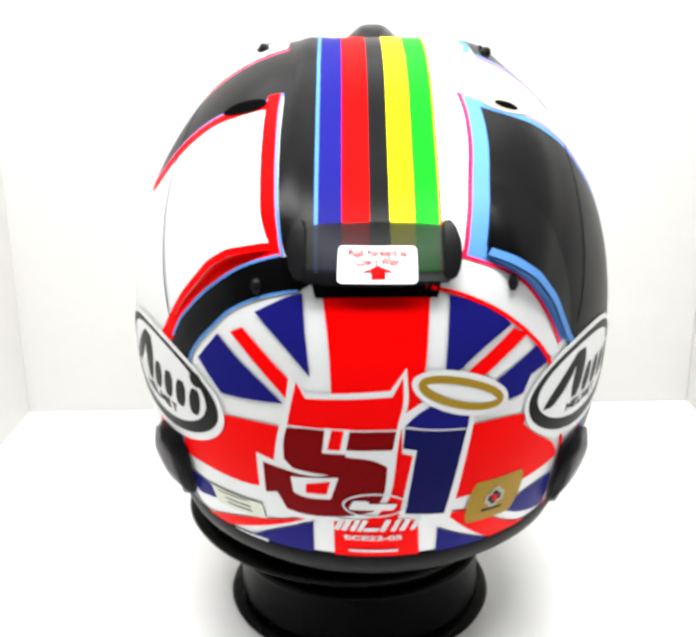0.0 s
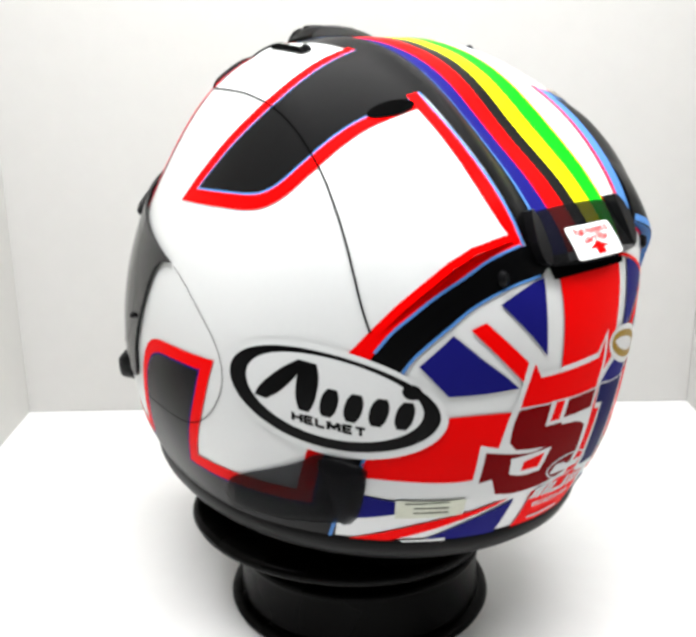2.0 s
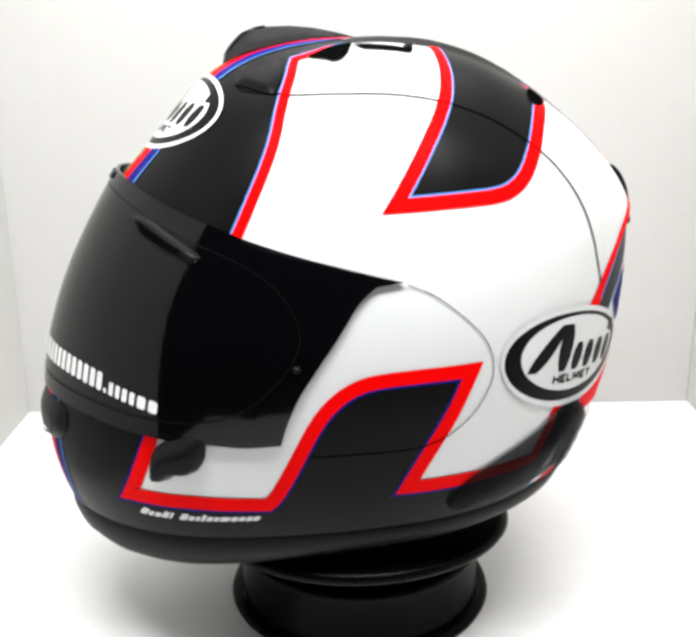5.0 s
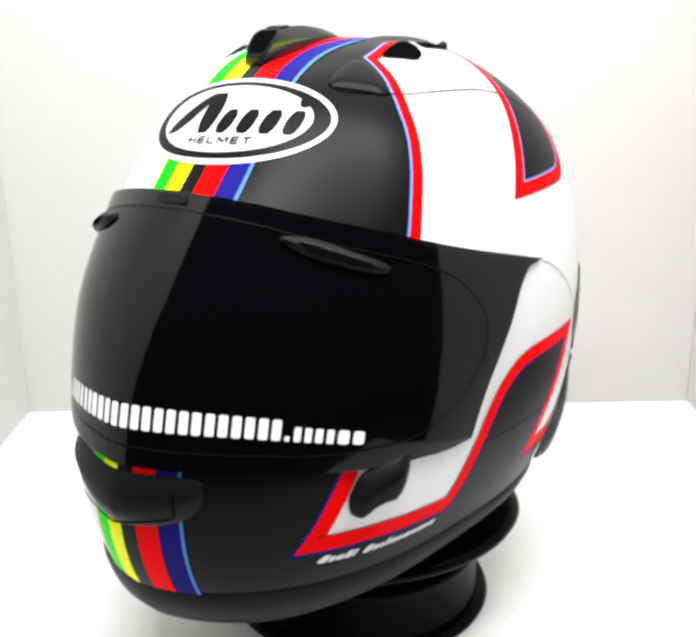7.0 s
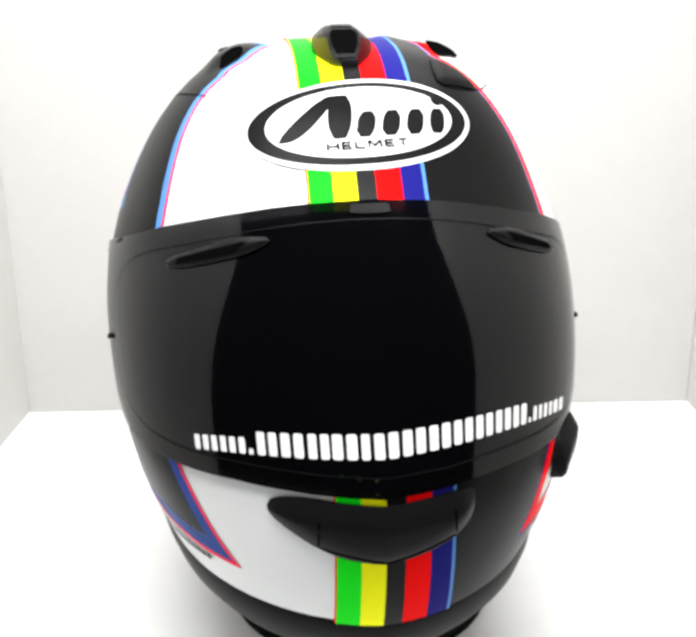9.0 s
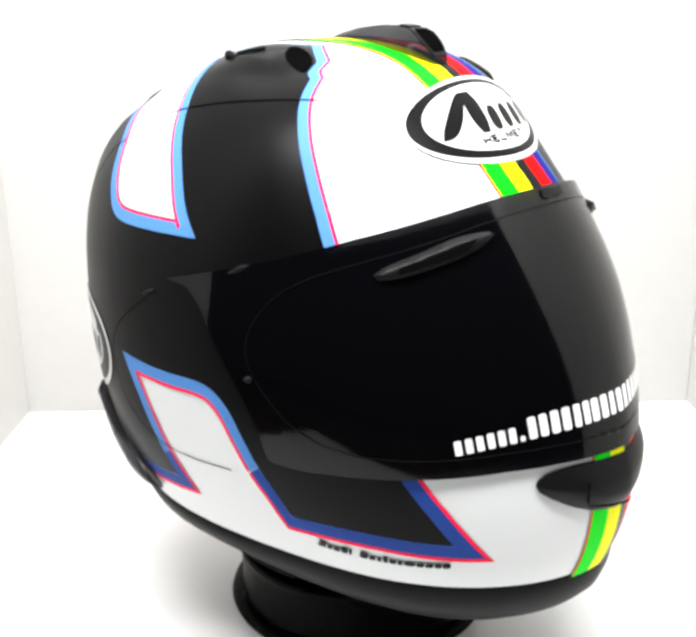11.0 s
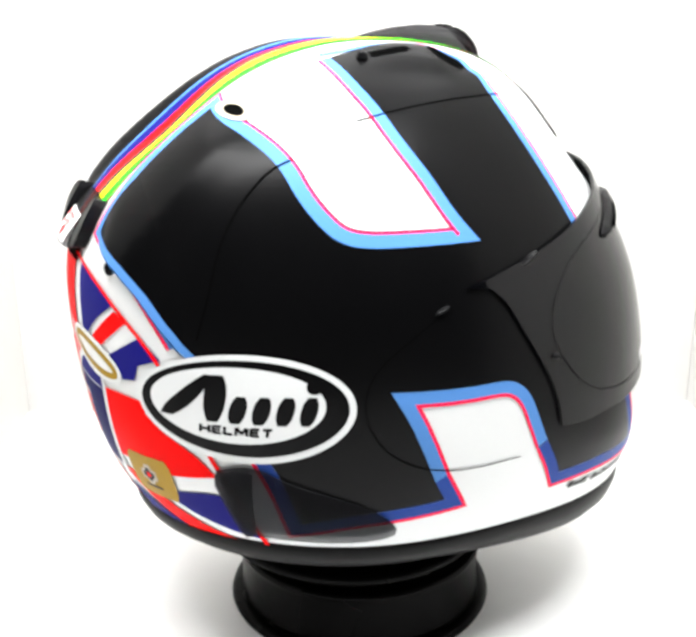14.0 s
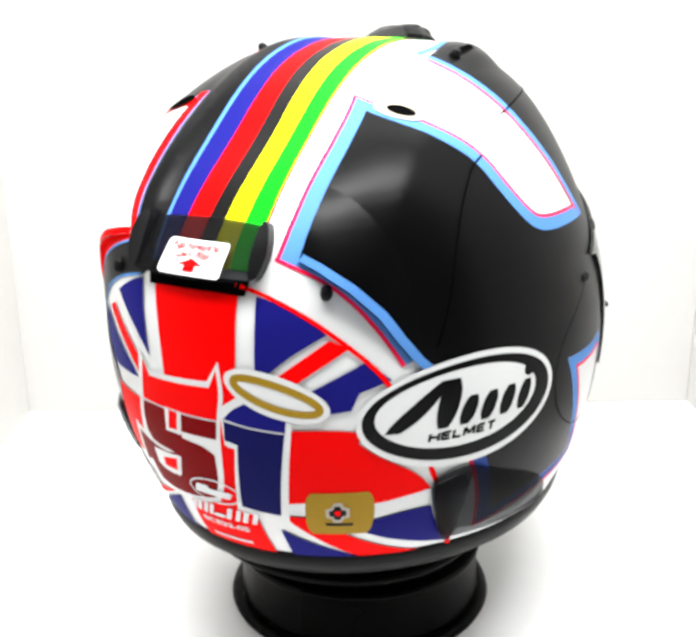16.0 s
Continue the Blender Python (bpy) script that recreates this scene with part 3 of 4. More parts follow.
# union flag on the back: blue fields
area("flag_field", "B", "blue", 3, [(-18.3, 3.6), (-13.5, 6.2), (-10.7, 6.9), (-10.4, 1.8), (-9.8, -5.6), (-12.9, -2)], label="deep blue flag field")
area("flag_field", "B", "blue", 3, [(-30.6, -6.5), (-25.6, -1), (-21.4, -4.7), (-16.8, -8.3), (-14.1, -10.6), (-19.3, -11.1), (-25.5, -11.7)], label="deep blue flag field")
area("flag_field", "B", "blue", 3, [(-38.8, -34.2), (-29.9, -33.5), (-27.9, -35.9), (-33.5, -39.2), (-36.2, -37.9), (-35.1, -40), (-36, -34)], label="deep blue flag field")
area("flag_field", "B", "blue", 3, [(-22.6, -42.6), (-17.3, -36.8), (-9.8, -31.7), (-10.2, -44.6), (-15.1, -46.2), (-21.6, -46.4)], label="deep blue flag field")
area("flag_field", "B", "blue", 3, [(10.6, 6.5), (13.9, 5.7), (18.3, 3.5), (21, 1.1), (16.2, -1.8), (12, -5.3), (10.1, -5.1), (10.4, 0.9)], label="deep blue flag field")
area("flag_field", "B", "blue", 3, [(26.9, -3.4), (30.6, -7.1), (25.5, -8.7), (24.1, -11.6), (17.7, -12.1), (15.8, -9.3)], label="deep blue flag field")
area("flag_field", "B", "blue", 3, [(23.5, -33.3), (30.4, -33.1), (34.3, -34), (34.4, -40.2), (35.4, -45.5), (30.7, -42.3), (25.8, -38.6), (22.9, -35.9)], label="deep blue flag field")
area("flag_field", "B", "blue", 3, [(9.8, -33.4), (15.3, -37.8), (21.3, -42.9), (28.0, -46.4), (17, -46.2), (10, -44.6)], label="deep blue flag field")

# union flag: red cross and diagonals
area("flag_cross", "B", "red", 3, [(-7.8, 7.4), (-6.8, -0.7), (-6.6, -8.3), (-6.5, -16.4), (-6.5, -29.8), (-6.6, -44.6), (7.5, -45.0), (6.5, -30.8), (5.8, -16.5), (7.1, -5.6), (7.7, 7.2)], label="bright red upright of the flag cross")
area("flag_cross", "B", "red", 3, [(-37.5, -30.6), (-37.1, -25.6), (-29.1, -21.3), (-25.8, -15.6), (-19.5, -14.7), (-10.5, -14.7), (-11.4, -22.8), (-17.8, -27), (-23, -28), (-29.2, -28.7), (-35.6, -29.6)], label="bright red arm of the flag cross")
area("flag_cross", "B", "red", 3, [(11, -14.4), (21.7, -14.7), (25.6, -15.8), (22.5, -15), (26.4, -19.6), (33.3, -25.6), (35, -29.9), (21.7, -29.7), (17.2, -27.5), (8.7, -28)], label="bright red arm of the flag cross")
area("flag_diagonal", "B", "red", 3, [(-22.9, -0.2), (-20.6, 0.9), (-12.5, -6.9), (-13.5, -9.7)], label="red flag diagonal")
area("flag_diagonal", "B", "red", 3, [(21.4, 0.3), (24.3, -1.1), (16.4, -6.6), (13.5, -5.6)], label="red flag diagonal")
area("flag_diagonal", "B", "red", 3, [(-39.2, -51.2), (-26.5, -38.8), (-14.9, -32.9), (-10.2, -31), (-18.5, -36.5), (-27.5, -43.5), (-37.1, -53.3)], label="red flag diagonal")
area("flag_diagonal", "B", "red", 3, [(10.7, -30.2), (15.4, -30.9), (16.8, -31.5), (19.5, -35.2), (23.6, -39.2), (29.3, -44.5), (34.6, -47.4), (29.1, -47.4), (22.3, -43.8), (18.3, -39.8)], label="red flag diagonal")

# racing number: horned five with a tail, and a one under a halo
FIVE = area("number_outline", "B", "white", 4, [(-14, -12.2), (-12.9, -5), (-10.4, -8.3), (2, -7.4), (4.3, -3.9), (4.8, -9.4), (3.8, -12.6), (3.1, -17), (2.8, -20.8), (2.2, -25.7), (0.2, -29.3), (-3.9, -30.4), (-11, -31.7), (-14.8, -31.2), (-16.8, -28), (-18.7, -29.9), (-19.1, -20.4), (-14.3, -21.4), (-16, -21.5), (-15.2, -15.6)], label="white outline of the five")
area("number_fill", "B", "red", 5, [(-13.5, -14.3), (-13.1, -11.7), (-11.9, -6.6), (-10.5, -9.2), (2.3, -8.4), (3.8, -5.3), (4, -9.2), (3.2, -12.5), (3, -13.8), (-3.1, -13.8), (-9.8, -14)], parent=FIVE)
area("number_fill", "B", "dark_red", 5, [(-13.6, -14.5), (-9.8, -14.1), (-3.1, -14), (2.9, -14), (2.4, -17.1), (-4.5, -17.2), (-4.6, -18.4), (-0.5, -18.7), (1.6, -20), (1.4, -24.8), (-0.3, -28.3), (-3.9, -29.4), (-10.6, -30.5), (-14.1, -30.1), (-15.6, -27), (-17.7, -27.8), (-17.9, -21.8), (-12.8, -22.4), (-9.1, -22.5), (-7.2, -21.8), (-10, -21.8), (-12.8, -21.6), (-14.2, -20.2), (-14.3, -17)], parent=FIVE, label="dark red fill")
area("number_notch", "B", "white", 6, [(-7.6, -13.7), (-3.9, -13.7), (-4.6, -17.9), (-8.1, -18)], parent=FIVE)
area("number_notch", "B", "red", 7, [(-6.6, -13.9), (-4.8, -14), (-5.4, -17.2), (-7.3, -17.3)], parent=FIVE)
area("number_notch", "B", "white", 6, [(-13.2, -23.2), (-5.7, -22.1), (-6.9, -26.3), (-10.8, -26.8), (-12.8, -26.1)], parent=FIVE)
area("number_notch", "B", "red", 7, [(-10.7, -24), (-6.9, -22.9), (-7.5, -25.4), (-10.8, -25.7)], parent=FIVE)
ONE = area("number_outline", "B", "white", 4, [(3.7, -11.5), (6.6, -9.5), (8.3, -8.6), (15.6, -8.6), (14.8, -14.9), (11.7, -31.8), (3.4, -29.9), (5.4, -18.3), (3.8, -17.8)], label="white outline of the one")
area("number_fill", "B", "blue", 5, [(4.2, -13.2), (6, -11.3), (9, -9.8), (14.7, -9.4), (13.9, -14.9), (8.7, -14.3)], parent=ONE)
area("number_fill", "B", "navy", 5, [(4.2, -13.3), (8.7, -14.4), (13.8, -15), (10.7, -30.2), (4.4, -29), (6, -17.4), (3.9, -16.9)], parent=ONE, label="navy fill")
area("number_notch", "B", "red", 5, [(3.4, -18.4), (5.2, -18.1), (3.3, -25.8), (2.1, -25.7)], parent=ONE)
HALO = area("halo", "B", "white", 6, ellipse(13.03, -8.88, 8.37, 3.44, -19.96), label="gold halo ring with white edge")
part("ring", to_skin(ribbon_bm(ellipse(13.03, -8.88, 6.77, 1.84, -19.96), -0.6, 0.6, True), "B", coat(7)), "gold", HALO)
area("gap", "B", "white", 7, ellipse(13.03, -8.88, 5.87, 0.94, -19.96), parent=HALO)
# a pale glint across both digits, painted as a thin silver line
ribbon("number_glint", "B", "silver", 6, -0.13, 0.13, [(-13.5, -14.1), (-9.8, -14), (-3.1, -13.9), (2.9, -13.8)], parent=FIVE)
ribbon("number_glint", "B", "silver", 6, -0.13, 0.13, [(4.3, -13.5), (8.7, -14.3), (13.6, -14.9)], parent=ONE)

# oval badges
badge("L", (42.46, -15.34, 20.32, 11.23, -10.23), (42.24, -15.18, 19.35, 9.87, -9.32), (42.98, -14.58, 15.99, 8.33, -9.37))
badge("R", (-43.65, -15.94, 19.89, 11.16, 1.31), (-43.85, -15.82, 18.83, 9.87, 1.49), (-44.98, -15.2, 15.81, 7.84, 1.98))
badge("F", (1.36, 43.83, 28.9, 11.99, 3.59), (0.93, 43.97, 28.06, 10.78, 3.23), (1.02, 44.17, 23.48, 9.19, 3.18))

# seams and cover edges
ribbon("seam", "L", "hole", 4, -0.2, 0.2, [(-24.4, 52.8), (-19.9, 51.6), (-7.1, 50.4), (4.8, 49), (13.1, 46.9), (18.6, 45), (24.8, 41.9), (30.6, 37.9), (35.5, 33.3), (40, 28.2), (43.9, 21.7), (46.7, 15.5), (48.7, 9.3), (50.1, 3.9), (51.5, -0.9)], smooth=1)
ribbon("seam", "R", "hole", 4, -0.18, 0.18, [(-21, 41.9), (-11.1, 45), (-1.1, 47.5), (10.4, 49.6), (22.5, 51.4)], smooth=1)
ribbon("seam", "R", "hole", 4, -0.2, 0.2, [(-34.4, 32.8), (-38.4, 30.5), (-41.7, 26.5), (-45, 21.2), (-47.7, 14.3), (-49.4, 6.6), (-51.9, -2.6)], smooth=1)
ribbon("seam", "L", "hole", 4, -0.1, 0.1, [(3, 5.5), (8.1, 3.4), (13.8, -1.1), (18.9, -6.4), (20.9, -11.2), (20.6, -15.7), (18.1, -20.4), (14.3, -24.2), (10.4, -26.7), (4.7, -28.6), (-3.4, -29), (-12.2, -29.6), (-16.9, -29.7)], smooth=1)
ribbon("seam", "R", "hole", 4, -0.12, 0.12, [(-8.2, 1.2), (-14.6, -3.1), (-20.1, -7.5), (-22.4, -12.4), (-22, -17.8), (-18.6, -23.6), (-13.3, -27.4), (-7.9, -29.6), (0.2, -31), (12.2, -31.3)], smooth=1)
ribbon("seam", "L", "hole", 4, -0.22, 0.22, [(-34.3, 61.2), (-36, 59.6), (-35.1, 57.4), (-31.8, 55), (-24.8, 52.7), (-19.8, 51.7)], smooth=1)

# crown vent mouths and slots, their inner shade painted on as flat dark shapes
area("hollow_shade", "L", "hole", 7, [(-14.9, 65.4), (-8, 67.9), (-0.3, 68.7), (-1.3, 65.4), (-3.6, 60.7), (-7.2, 59.7), (-9.8, 62.7)], label="dark vent mouth", smooth=1)
area("slot", "L", "hole", 7, [(-1.3, 65.6), (13.7, 64.2), (15, 61.6), (1.4, 62.7)], label="dark slot")
area("hollow_shade", "R", "hole", 7, [(4, 66.5), (8.7, 66.4), (13.7, 63.2), (14.2, 58.7), (10.6, 59.3), (5.1, 61.7)], label="dark vent mouth", smooth=1)
area("slot", "R", "hole", 7, [(-13.8, 62.2), (-2.9, 64), (-2, 62.3), (-12.7, 60.6)], label="dark slot")

# foil labels and rear print
FOIL = area("foil_label", "L", "label", 6, [(49.8, -36.6), (61.2, -38.3), (59.3, -42.5), (48.1, -41.2)], label="dull olive certification label")
area("print_bar", "L", "black", 7, [(51.2, -37.4), (58.4, -38.1), (58.3, -38.4), (51, -37.7)], parent=FOIL)
area("print_bar", "L", "black", 7, [(52.2, -38.7), (57.9, -39.5), (57.7, -39.9), (52, -39)], parent=FOIL)
area("print_bar", "L", "black", 7, [(51.7, -39.9), (57.4, -40.7), (57.2, -41.1), (51.5, -40.2)], parent=FOIL)
area("foil_label", "B", "white", 6, [(-26.1, -43.1), (-18.7, -40.8), (-18.3, -42.5), (-23.4, -44.3)], label="small white label")
GOLD = area("gold_label", "R", "gold", 6, [(-66.6, -33), (-57.9, -31.5), (-56.4, -33), (-54, -39.9), (-54.2, -41.9), (-62.4, -43.6), (-64.3, -41.6), (-66.9, -35.1)], label="gold rounded certification label with white emblem")
area("emblem", "R", "tan", 9, [(-62.4, -34.7), (-61.2, -34.4), (-60.6, -35.4), (-59.6, -35.5), (-58.7, -37.8), (-59.5, -38.2), (-59.4, -39.3), (-60.5, -39.6), (-61.3, -38.6), (-62.2, -38.5), (-63.1, -36.4), (-62.3, -35.9)], parent=GOLD)
area("emblem", "R", "black", 10, [(-62, -35.4), (-61.2, -35.2), (-60.7, -36), (-59.9, -36.1), (-59.4, -37.4), (-60, -37.7), (-59.9, -38.6), (-60.7, -38.7), (-61.3, -38), (-61.9, -37.9), (-62.4, -36.7), (-61.9, -36.3)], parent=GOLD)
area("emblem", "R", "red", 11, [(-61.5, -36.4), (-60.8, -36.3), (-60.4, -36.9), (-60.4, -37.6), (-61, -37.7), (-61.5, -37)], parent=GOLD)
area("print_bar", "R", "black", 9, [(-61.7, -40.1), (-57.6, -39.3), (-57.4, -39.9), (-61.4, -40.7)], parent=GOLD)


# ---- crown stripes ----
def stripes():
    def at(x, lon, lift):
        d = Vector((0, math.cos(radians(lon)), math.sin(radians(lon))))
        for _ in range(4):
            s = (x / radius(d))
            d = Vector((s, math.sqrt(1 - s * s) * math.cos(radians(lon)), math.sqrt(1 - s * s) * math.sin(radians(lon))))
        return skin(d, lift)

    def band(name, mat, x0, x1, lon0, lon1, label=""):
        bm = bmesh.new()
        n = max(6, int((lon1 - lon0) / 2))
        rows = []
        for k in range(n + 1):
            lon = lon0 + (lon1 - lon0) * k / n
            shift = -0.0024 * max(0, min(1, (130 - lon) / 100)) - 0.0040 * max(0, min(1, (20 - lon) / 40))
            rows.append([bm.verts.new(at(shift + x0 + (x1 - x0) * j / 3, lon, coat(6))) for j in range(4)])
        for a, b in zip(rows, rows[1:]):
            for j in range(3):
                bm.faces.new((a[j], a[j + 1], b[j + 1], b[j]))
        part(name, bm, mat, HELMET, label)

    table = (("sky", -0.0262, -0.0246), ("blue", -0.0246, -0.0143), ("red", -0.0143, -0.0025), ("black", -0.0025, 0.0062), ("yellow", 0.0062, 0.0168), ("green", 0.0168, 0.0274), ("red", 0.0274, 0.0282))
    names = {"sky": "light blue", "blue": "deep blue", "red": "bright red", "black": "black", "yellow": "bright yellow", "green": "bright green"}
    for lon0, lon1 in ((22, 170), (-40.5, -18)):
        for mat, x0, x1 in table:
            band("stripe", mat, x0, x1, lon0, lon1, names[mat] + " stripe")


stripes()


# ---- visor, with its eyeport lining behind it ----
def lining():
    bm = bmesh.new()
    n, rows = 40, 16
    grid = [[bm.verts.new(CENTRE + az_el(-80 + 160 * k / n, -34 + 64 * r / rows) * radius(az_el(-80 + 160 * k / n, -34 + 64 * r / rows)) * 0.86) for k in range(n + 1)] for r in range(rows + 1)]
    for a, b in zip(grid, grid[1:]):
        for k in range(n):
            bm.faces.new((a[k], a[k + 1], b[k + 1], b[k]))
    part("lining", bm, "lining", HELMET, "black fabric lining behind the visor")


lining()
VISOR_HALF = [(0, 24.3), (16, 23.8), (29.1, 22.2), (47.1, 19.6), (68, 15.5), (79.3, 13.3), (91.6, 10), (86.0, 8.2), (82.6, 3.4), (78.6, -6.0), (72.7, -15.0), (66.4, -23.2), (60.6, -32.2), (54.4, -31),
              (47.8, -28.4), (34.3, -25), (18.3, -21.6), (0, -19.9)]


def VISOR_LIFT(u, v):
    """The visor stands a little off the brow, so that its face runs more upright than the shell."""
    return 0.0010 + 0.0036 * max(0.0, (v - 4) / 20) ** 2 * max(0.0, 1 - (u / 75) ** 2)


VISOR = plate("visor", "F", "tint", VISOR_HALF + [(-u, v) for u, v in VISOR_HALF[-2:0:-1]], VISOR_LIFT, 0.0016, label="dark smoke-tinted visor, closed", step=2.5)


def ON_VISOR(u, v):
    return VISOR_LIFT(u, v) + 0.0019




def visor_line(s):
    return (s, -13.7 - 0.0046 * (s - 3) ** 2, -math.degrees(math.atan(0.0092 * (s - 3))))


def visor_print():
    runs, s = [], -31.0
    for w, h, gap in ((3.1, 0.72, 0.35),) * 3 + ((1.0, 0.25, 0.5),) + ((3.5, 1.0, 0.4), (3.7, 1.0, 0.5), (3.3, 1.0, 0.2), (3.8, 1.0, 0.35), (1.4, 1.0, 0.4)) + ((3.7, 1.0, 0.4),) * 7 + ((1.0, 0.25, 0.4), (3.0, 0.72, 0.35), (3.2, 0.72, 0.35), (4.6, 0.72, 0.3)):
        if w > 2.5:
            slim = (w - 0.75) / 2
            runs += [(s + 0.1, s + 0.1 + slim, h), (s + w - 0.1 - slim, s + w - 0.1, h)]
        else:
            runs.append((s + 0.1, s + w - 0.1, h))
        s += w + gap
    bars("print_bar", "F", "sticker", 0, runs, visor_line, 3.3, parent=VISOR, lift=ON_VISOR)


visor_print()
for side in (1, -1):
    def set_on(u, v, side=side):
        return (u + 0.8, v - 1.3) if side > 0 else (-17.8 - (u - 22.9) * 1.11, v - 1.3)
    out = [set_on(u, v) for u, v in ((22.9, 18.8), (27.4, 15.6), (36, 13.2), (45.6, 11.0), (47.0, 13.6), (38, 16.6), (30.5, 19.0))]
    vent = dome("brow_vent", "F", "plastic", out, 0.0024, 1.2, VISOR, "black moulded brow vent", 1, 0.8, base=ON_VISOR)
    # the shade in the vent's opening, a flat dark shape laid on top
    hollow_shade = [set_on(u, v) for u, v in ((28, 18.0), (35, 16.1), (42.5, 14.0), (42.5, 12.6), (30.5, 15.6))]
    part("hollow_shade", to_skin(flat_area(hollow_shade, 1.0), "F", lambda u, v: ON_VISOR(u, v) + 0.0038), "hole", vent)
    dome("pivot_screw", "F", "plastic", ellipse(side * 68.8, -14.0, 0.9, 0.9, n=12), 0.0012, 0.5, VISOR, "", 0, 0.6, base=ON_VISOR)
dome("visor_tab", "F", "plastic", [(36.5, -27.5), (44, -26.0), (47.5, -26.8), (46, -31.5), (43, -34.0), (40, -33.0), (37, -34.5), (34, -33.0)], 0.0075, 2.2, VISOR, "black thumb tab", 1, 1.0, base=0.001)

LENS_HALF = [(0, 20.6), (18, 19.6), (33, 16.8), (47, 14.2), (57, 11.6), (64, 7.6), (69, 1), (70.6, -6), (68.6, -12), (64, -17.5), (58, -22.0), (50, -24.0), (35, -21.8), (18, -18.6), (0, -17.2)]
LENS_LINE = rounded(LENS_HALF + [(-u, v) for u, v in LENS_HALF[-2:0:-1]], True, 1)
part("lens_edge", to_skin(ribbon_bm(LENS_LINE, -0.22, 0.0, True), "F", lambda u, v: ON_VISOR(u, v) + 0.0002), "plastic", VISOR, "fine raised edge of the curved lens")
plate("visor_catch", "F", "plastic", [(-3.6, 23.4), (3.6, 23.4), (3.9, 22.0), (3.2, 21.6), (-3.2, 21.6), (-3.9, 22.0)], lambda u, v: ON_VISOR(u, v) - 0.0002, 0.0010, VISOR, "black catch at the visor's upper edge", 0, 1.0)
for u, v, w, h in ((16.0, 10.4, 3.0, 0.9), (-7.6, 2.4, 1.7, 0.5)):
    dome("cover_tab", "R", "plastic", ellipse(u, v, w, h, 24, n=20), 0.0020, 0.8, None, "small tab on the visor's pivot cover", 0, 0.7)

# ---- mouth vent ----
mouth = [(-17.1, -24.2), (-15.7, -22.6), (-10.4, -21.2), (-1.1, -20.9), (7.3, -21.1), (14, -21.9), (13.9, -25.9), (11.4, -28.2), (5.8, -29.2), (-4.1, -29.4), (-8.9, -28.5), (-13.4, -27.0), (-16.5, -25.6)]
mouth = [(u, -24.9 + (v + 24.9) * 0.86) for u, v in mouth]
MOUTH = dome("mouth_vent", "F", "plastic", mouth, 0.0036, 3.0, None, "black moulded mouth vent", 1, 1.0)
for groove in ([(-9.0, -23.6), (-9.0, -26.6)], [(10.0, -23.4), (10.0, -26.4)], [(-8.8, -26.8), (0, -27.6), (9.8, -26.6)]):
    part("groove", to_skin(ribbon_bm(groove, -0.16, 0.16), "F", 0.0050), "hole", MOUTH)

# ---- crown duct, scoops, slots and outlets ----
# half-breadth at the foot and at the top, and height, along the duct from its front foot to its tail
DUCT_RIBS = ((29.5, 2.4, 1.8, 0.0010), (28.4, 3.8, 2.6, 0.0036), (25.5, 5.4, 3.2, 0.0070), (22.0, 6.9, 3.3, 0.0104), (20.0, 7.2, 3.2, 0.0112), (16.0, 7.0, 3.4, 0.0106), (11.0, 6.2, 3.2, 0.0092), (5.0, 4.8, 2.4, 0.0066), (-1.0, 3.2, 1.4, 0.0036), (-5.5, 1.4, 0.6, 0.0010))


def duct():
    bm = bmesh.new()
    rings = []
    for v, foot, top, h in DUCT_RIBS:
        mid = 1.0
        ring = []
        for u, lift in ((foot, 0.0004), (foot * 0.94, h * 0.45), (top * 1.14, h * 0.88), (top * 0.85, h), (0, h * 1.02)):
            ring.append((u, lift))
        ring += [(-u, lift) for u, lift in ring[-2::-1]]
        rings.append([bm.verts.new(skin(chart_direction("T", mid + u, v), lift)) for u, lift in ring])
    for a, b in zip(rings, rings[1:]):
        for j in range(len(a) - 1):
            bm.faces.new((a[j], a[j + 1], b[j + 1], b[j]))
    for ends in (rings[0], rings[-1]):
        bm.faces.new(ends)
    bmesh.ops.recalc_face_normals(bm, faces=bm.faces)
    return part("crown_duct", bm, "dark_smoke", HELMET, "smoked plastic crown duct", sharp=True)


DUCT = duct()


def on_duct(extra):
    def lift(u, v):
        for (v1, f1, t1, h1), (v0, f0, t0, h0) in zip(DUCT_RIBS, DUCT_RIBS[1:]):
            if v0 <= v <= v1:
                return h0 + (h1 - h0) * (v - v0) / (v1 - v0) + extra
        return extra
    return lift


MOUTH_LINE = [(-1.4, 28.2), (3.4, 28.2), (4.6, 25.5), (4.6, 21.8), (3.8, 19.9), (-1.8, 19.9), (-2.6, 21.8), (-2.6, 25.5)]
plate("frame", "T", "plastic", MOUTH_LINE, on_duct(0.0), 0.0007, DUCT, "black frame of the duct mouth", 0, 1.0)
# no recess here: a dark shape on the slope gives the mouth's shade
part("mouth", to_skin(flat_area([(1 + (u - 1) * 0.80, 24.0 + (v - 24.0) * 0.80) for u, v in MOUTH_LINE], 1.0), "T", on_duct(0.0009)), "hole", DUCT, "dark flat shape for the shade in the mouth")
plate("catch", "T", "plastic", [(-1.2, 19.2), (3.2, 19.2), (3.2, 16.8), (-1.2, 16.8)], on_duct(-0.0002), 0.0014, DUCT, "", 0, 1.0)
dome("scoop", "T", "black", [(-21.2, 30.5), (-20.0, 25.0), (-20.6, 17.0), (-28.0, 18.4), (-31.6, 20.4), (-33.4, 22.8), (-27.0, 27.0)], 0.0013, 2.2, None, "black raised vent scoop", 1, 1.0, base=0.0004)
for chart, u, v in (("L", 14.4, 63.4), ("R", -15.5, 60.6)):
    dome("slider_knob", chart, "plastic", ellipse(u, v, 1.5, 1.3, n=16), 0.0026, 0.9, None, "small black vent slider", 0, 0.7)
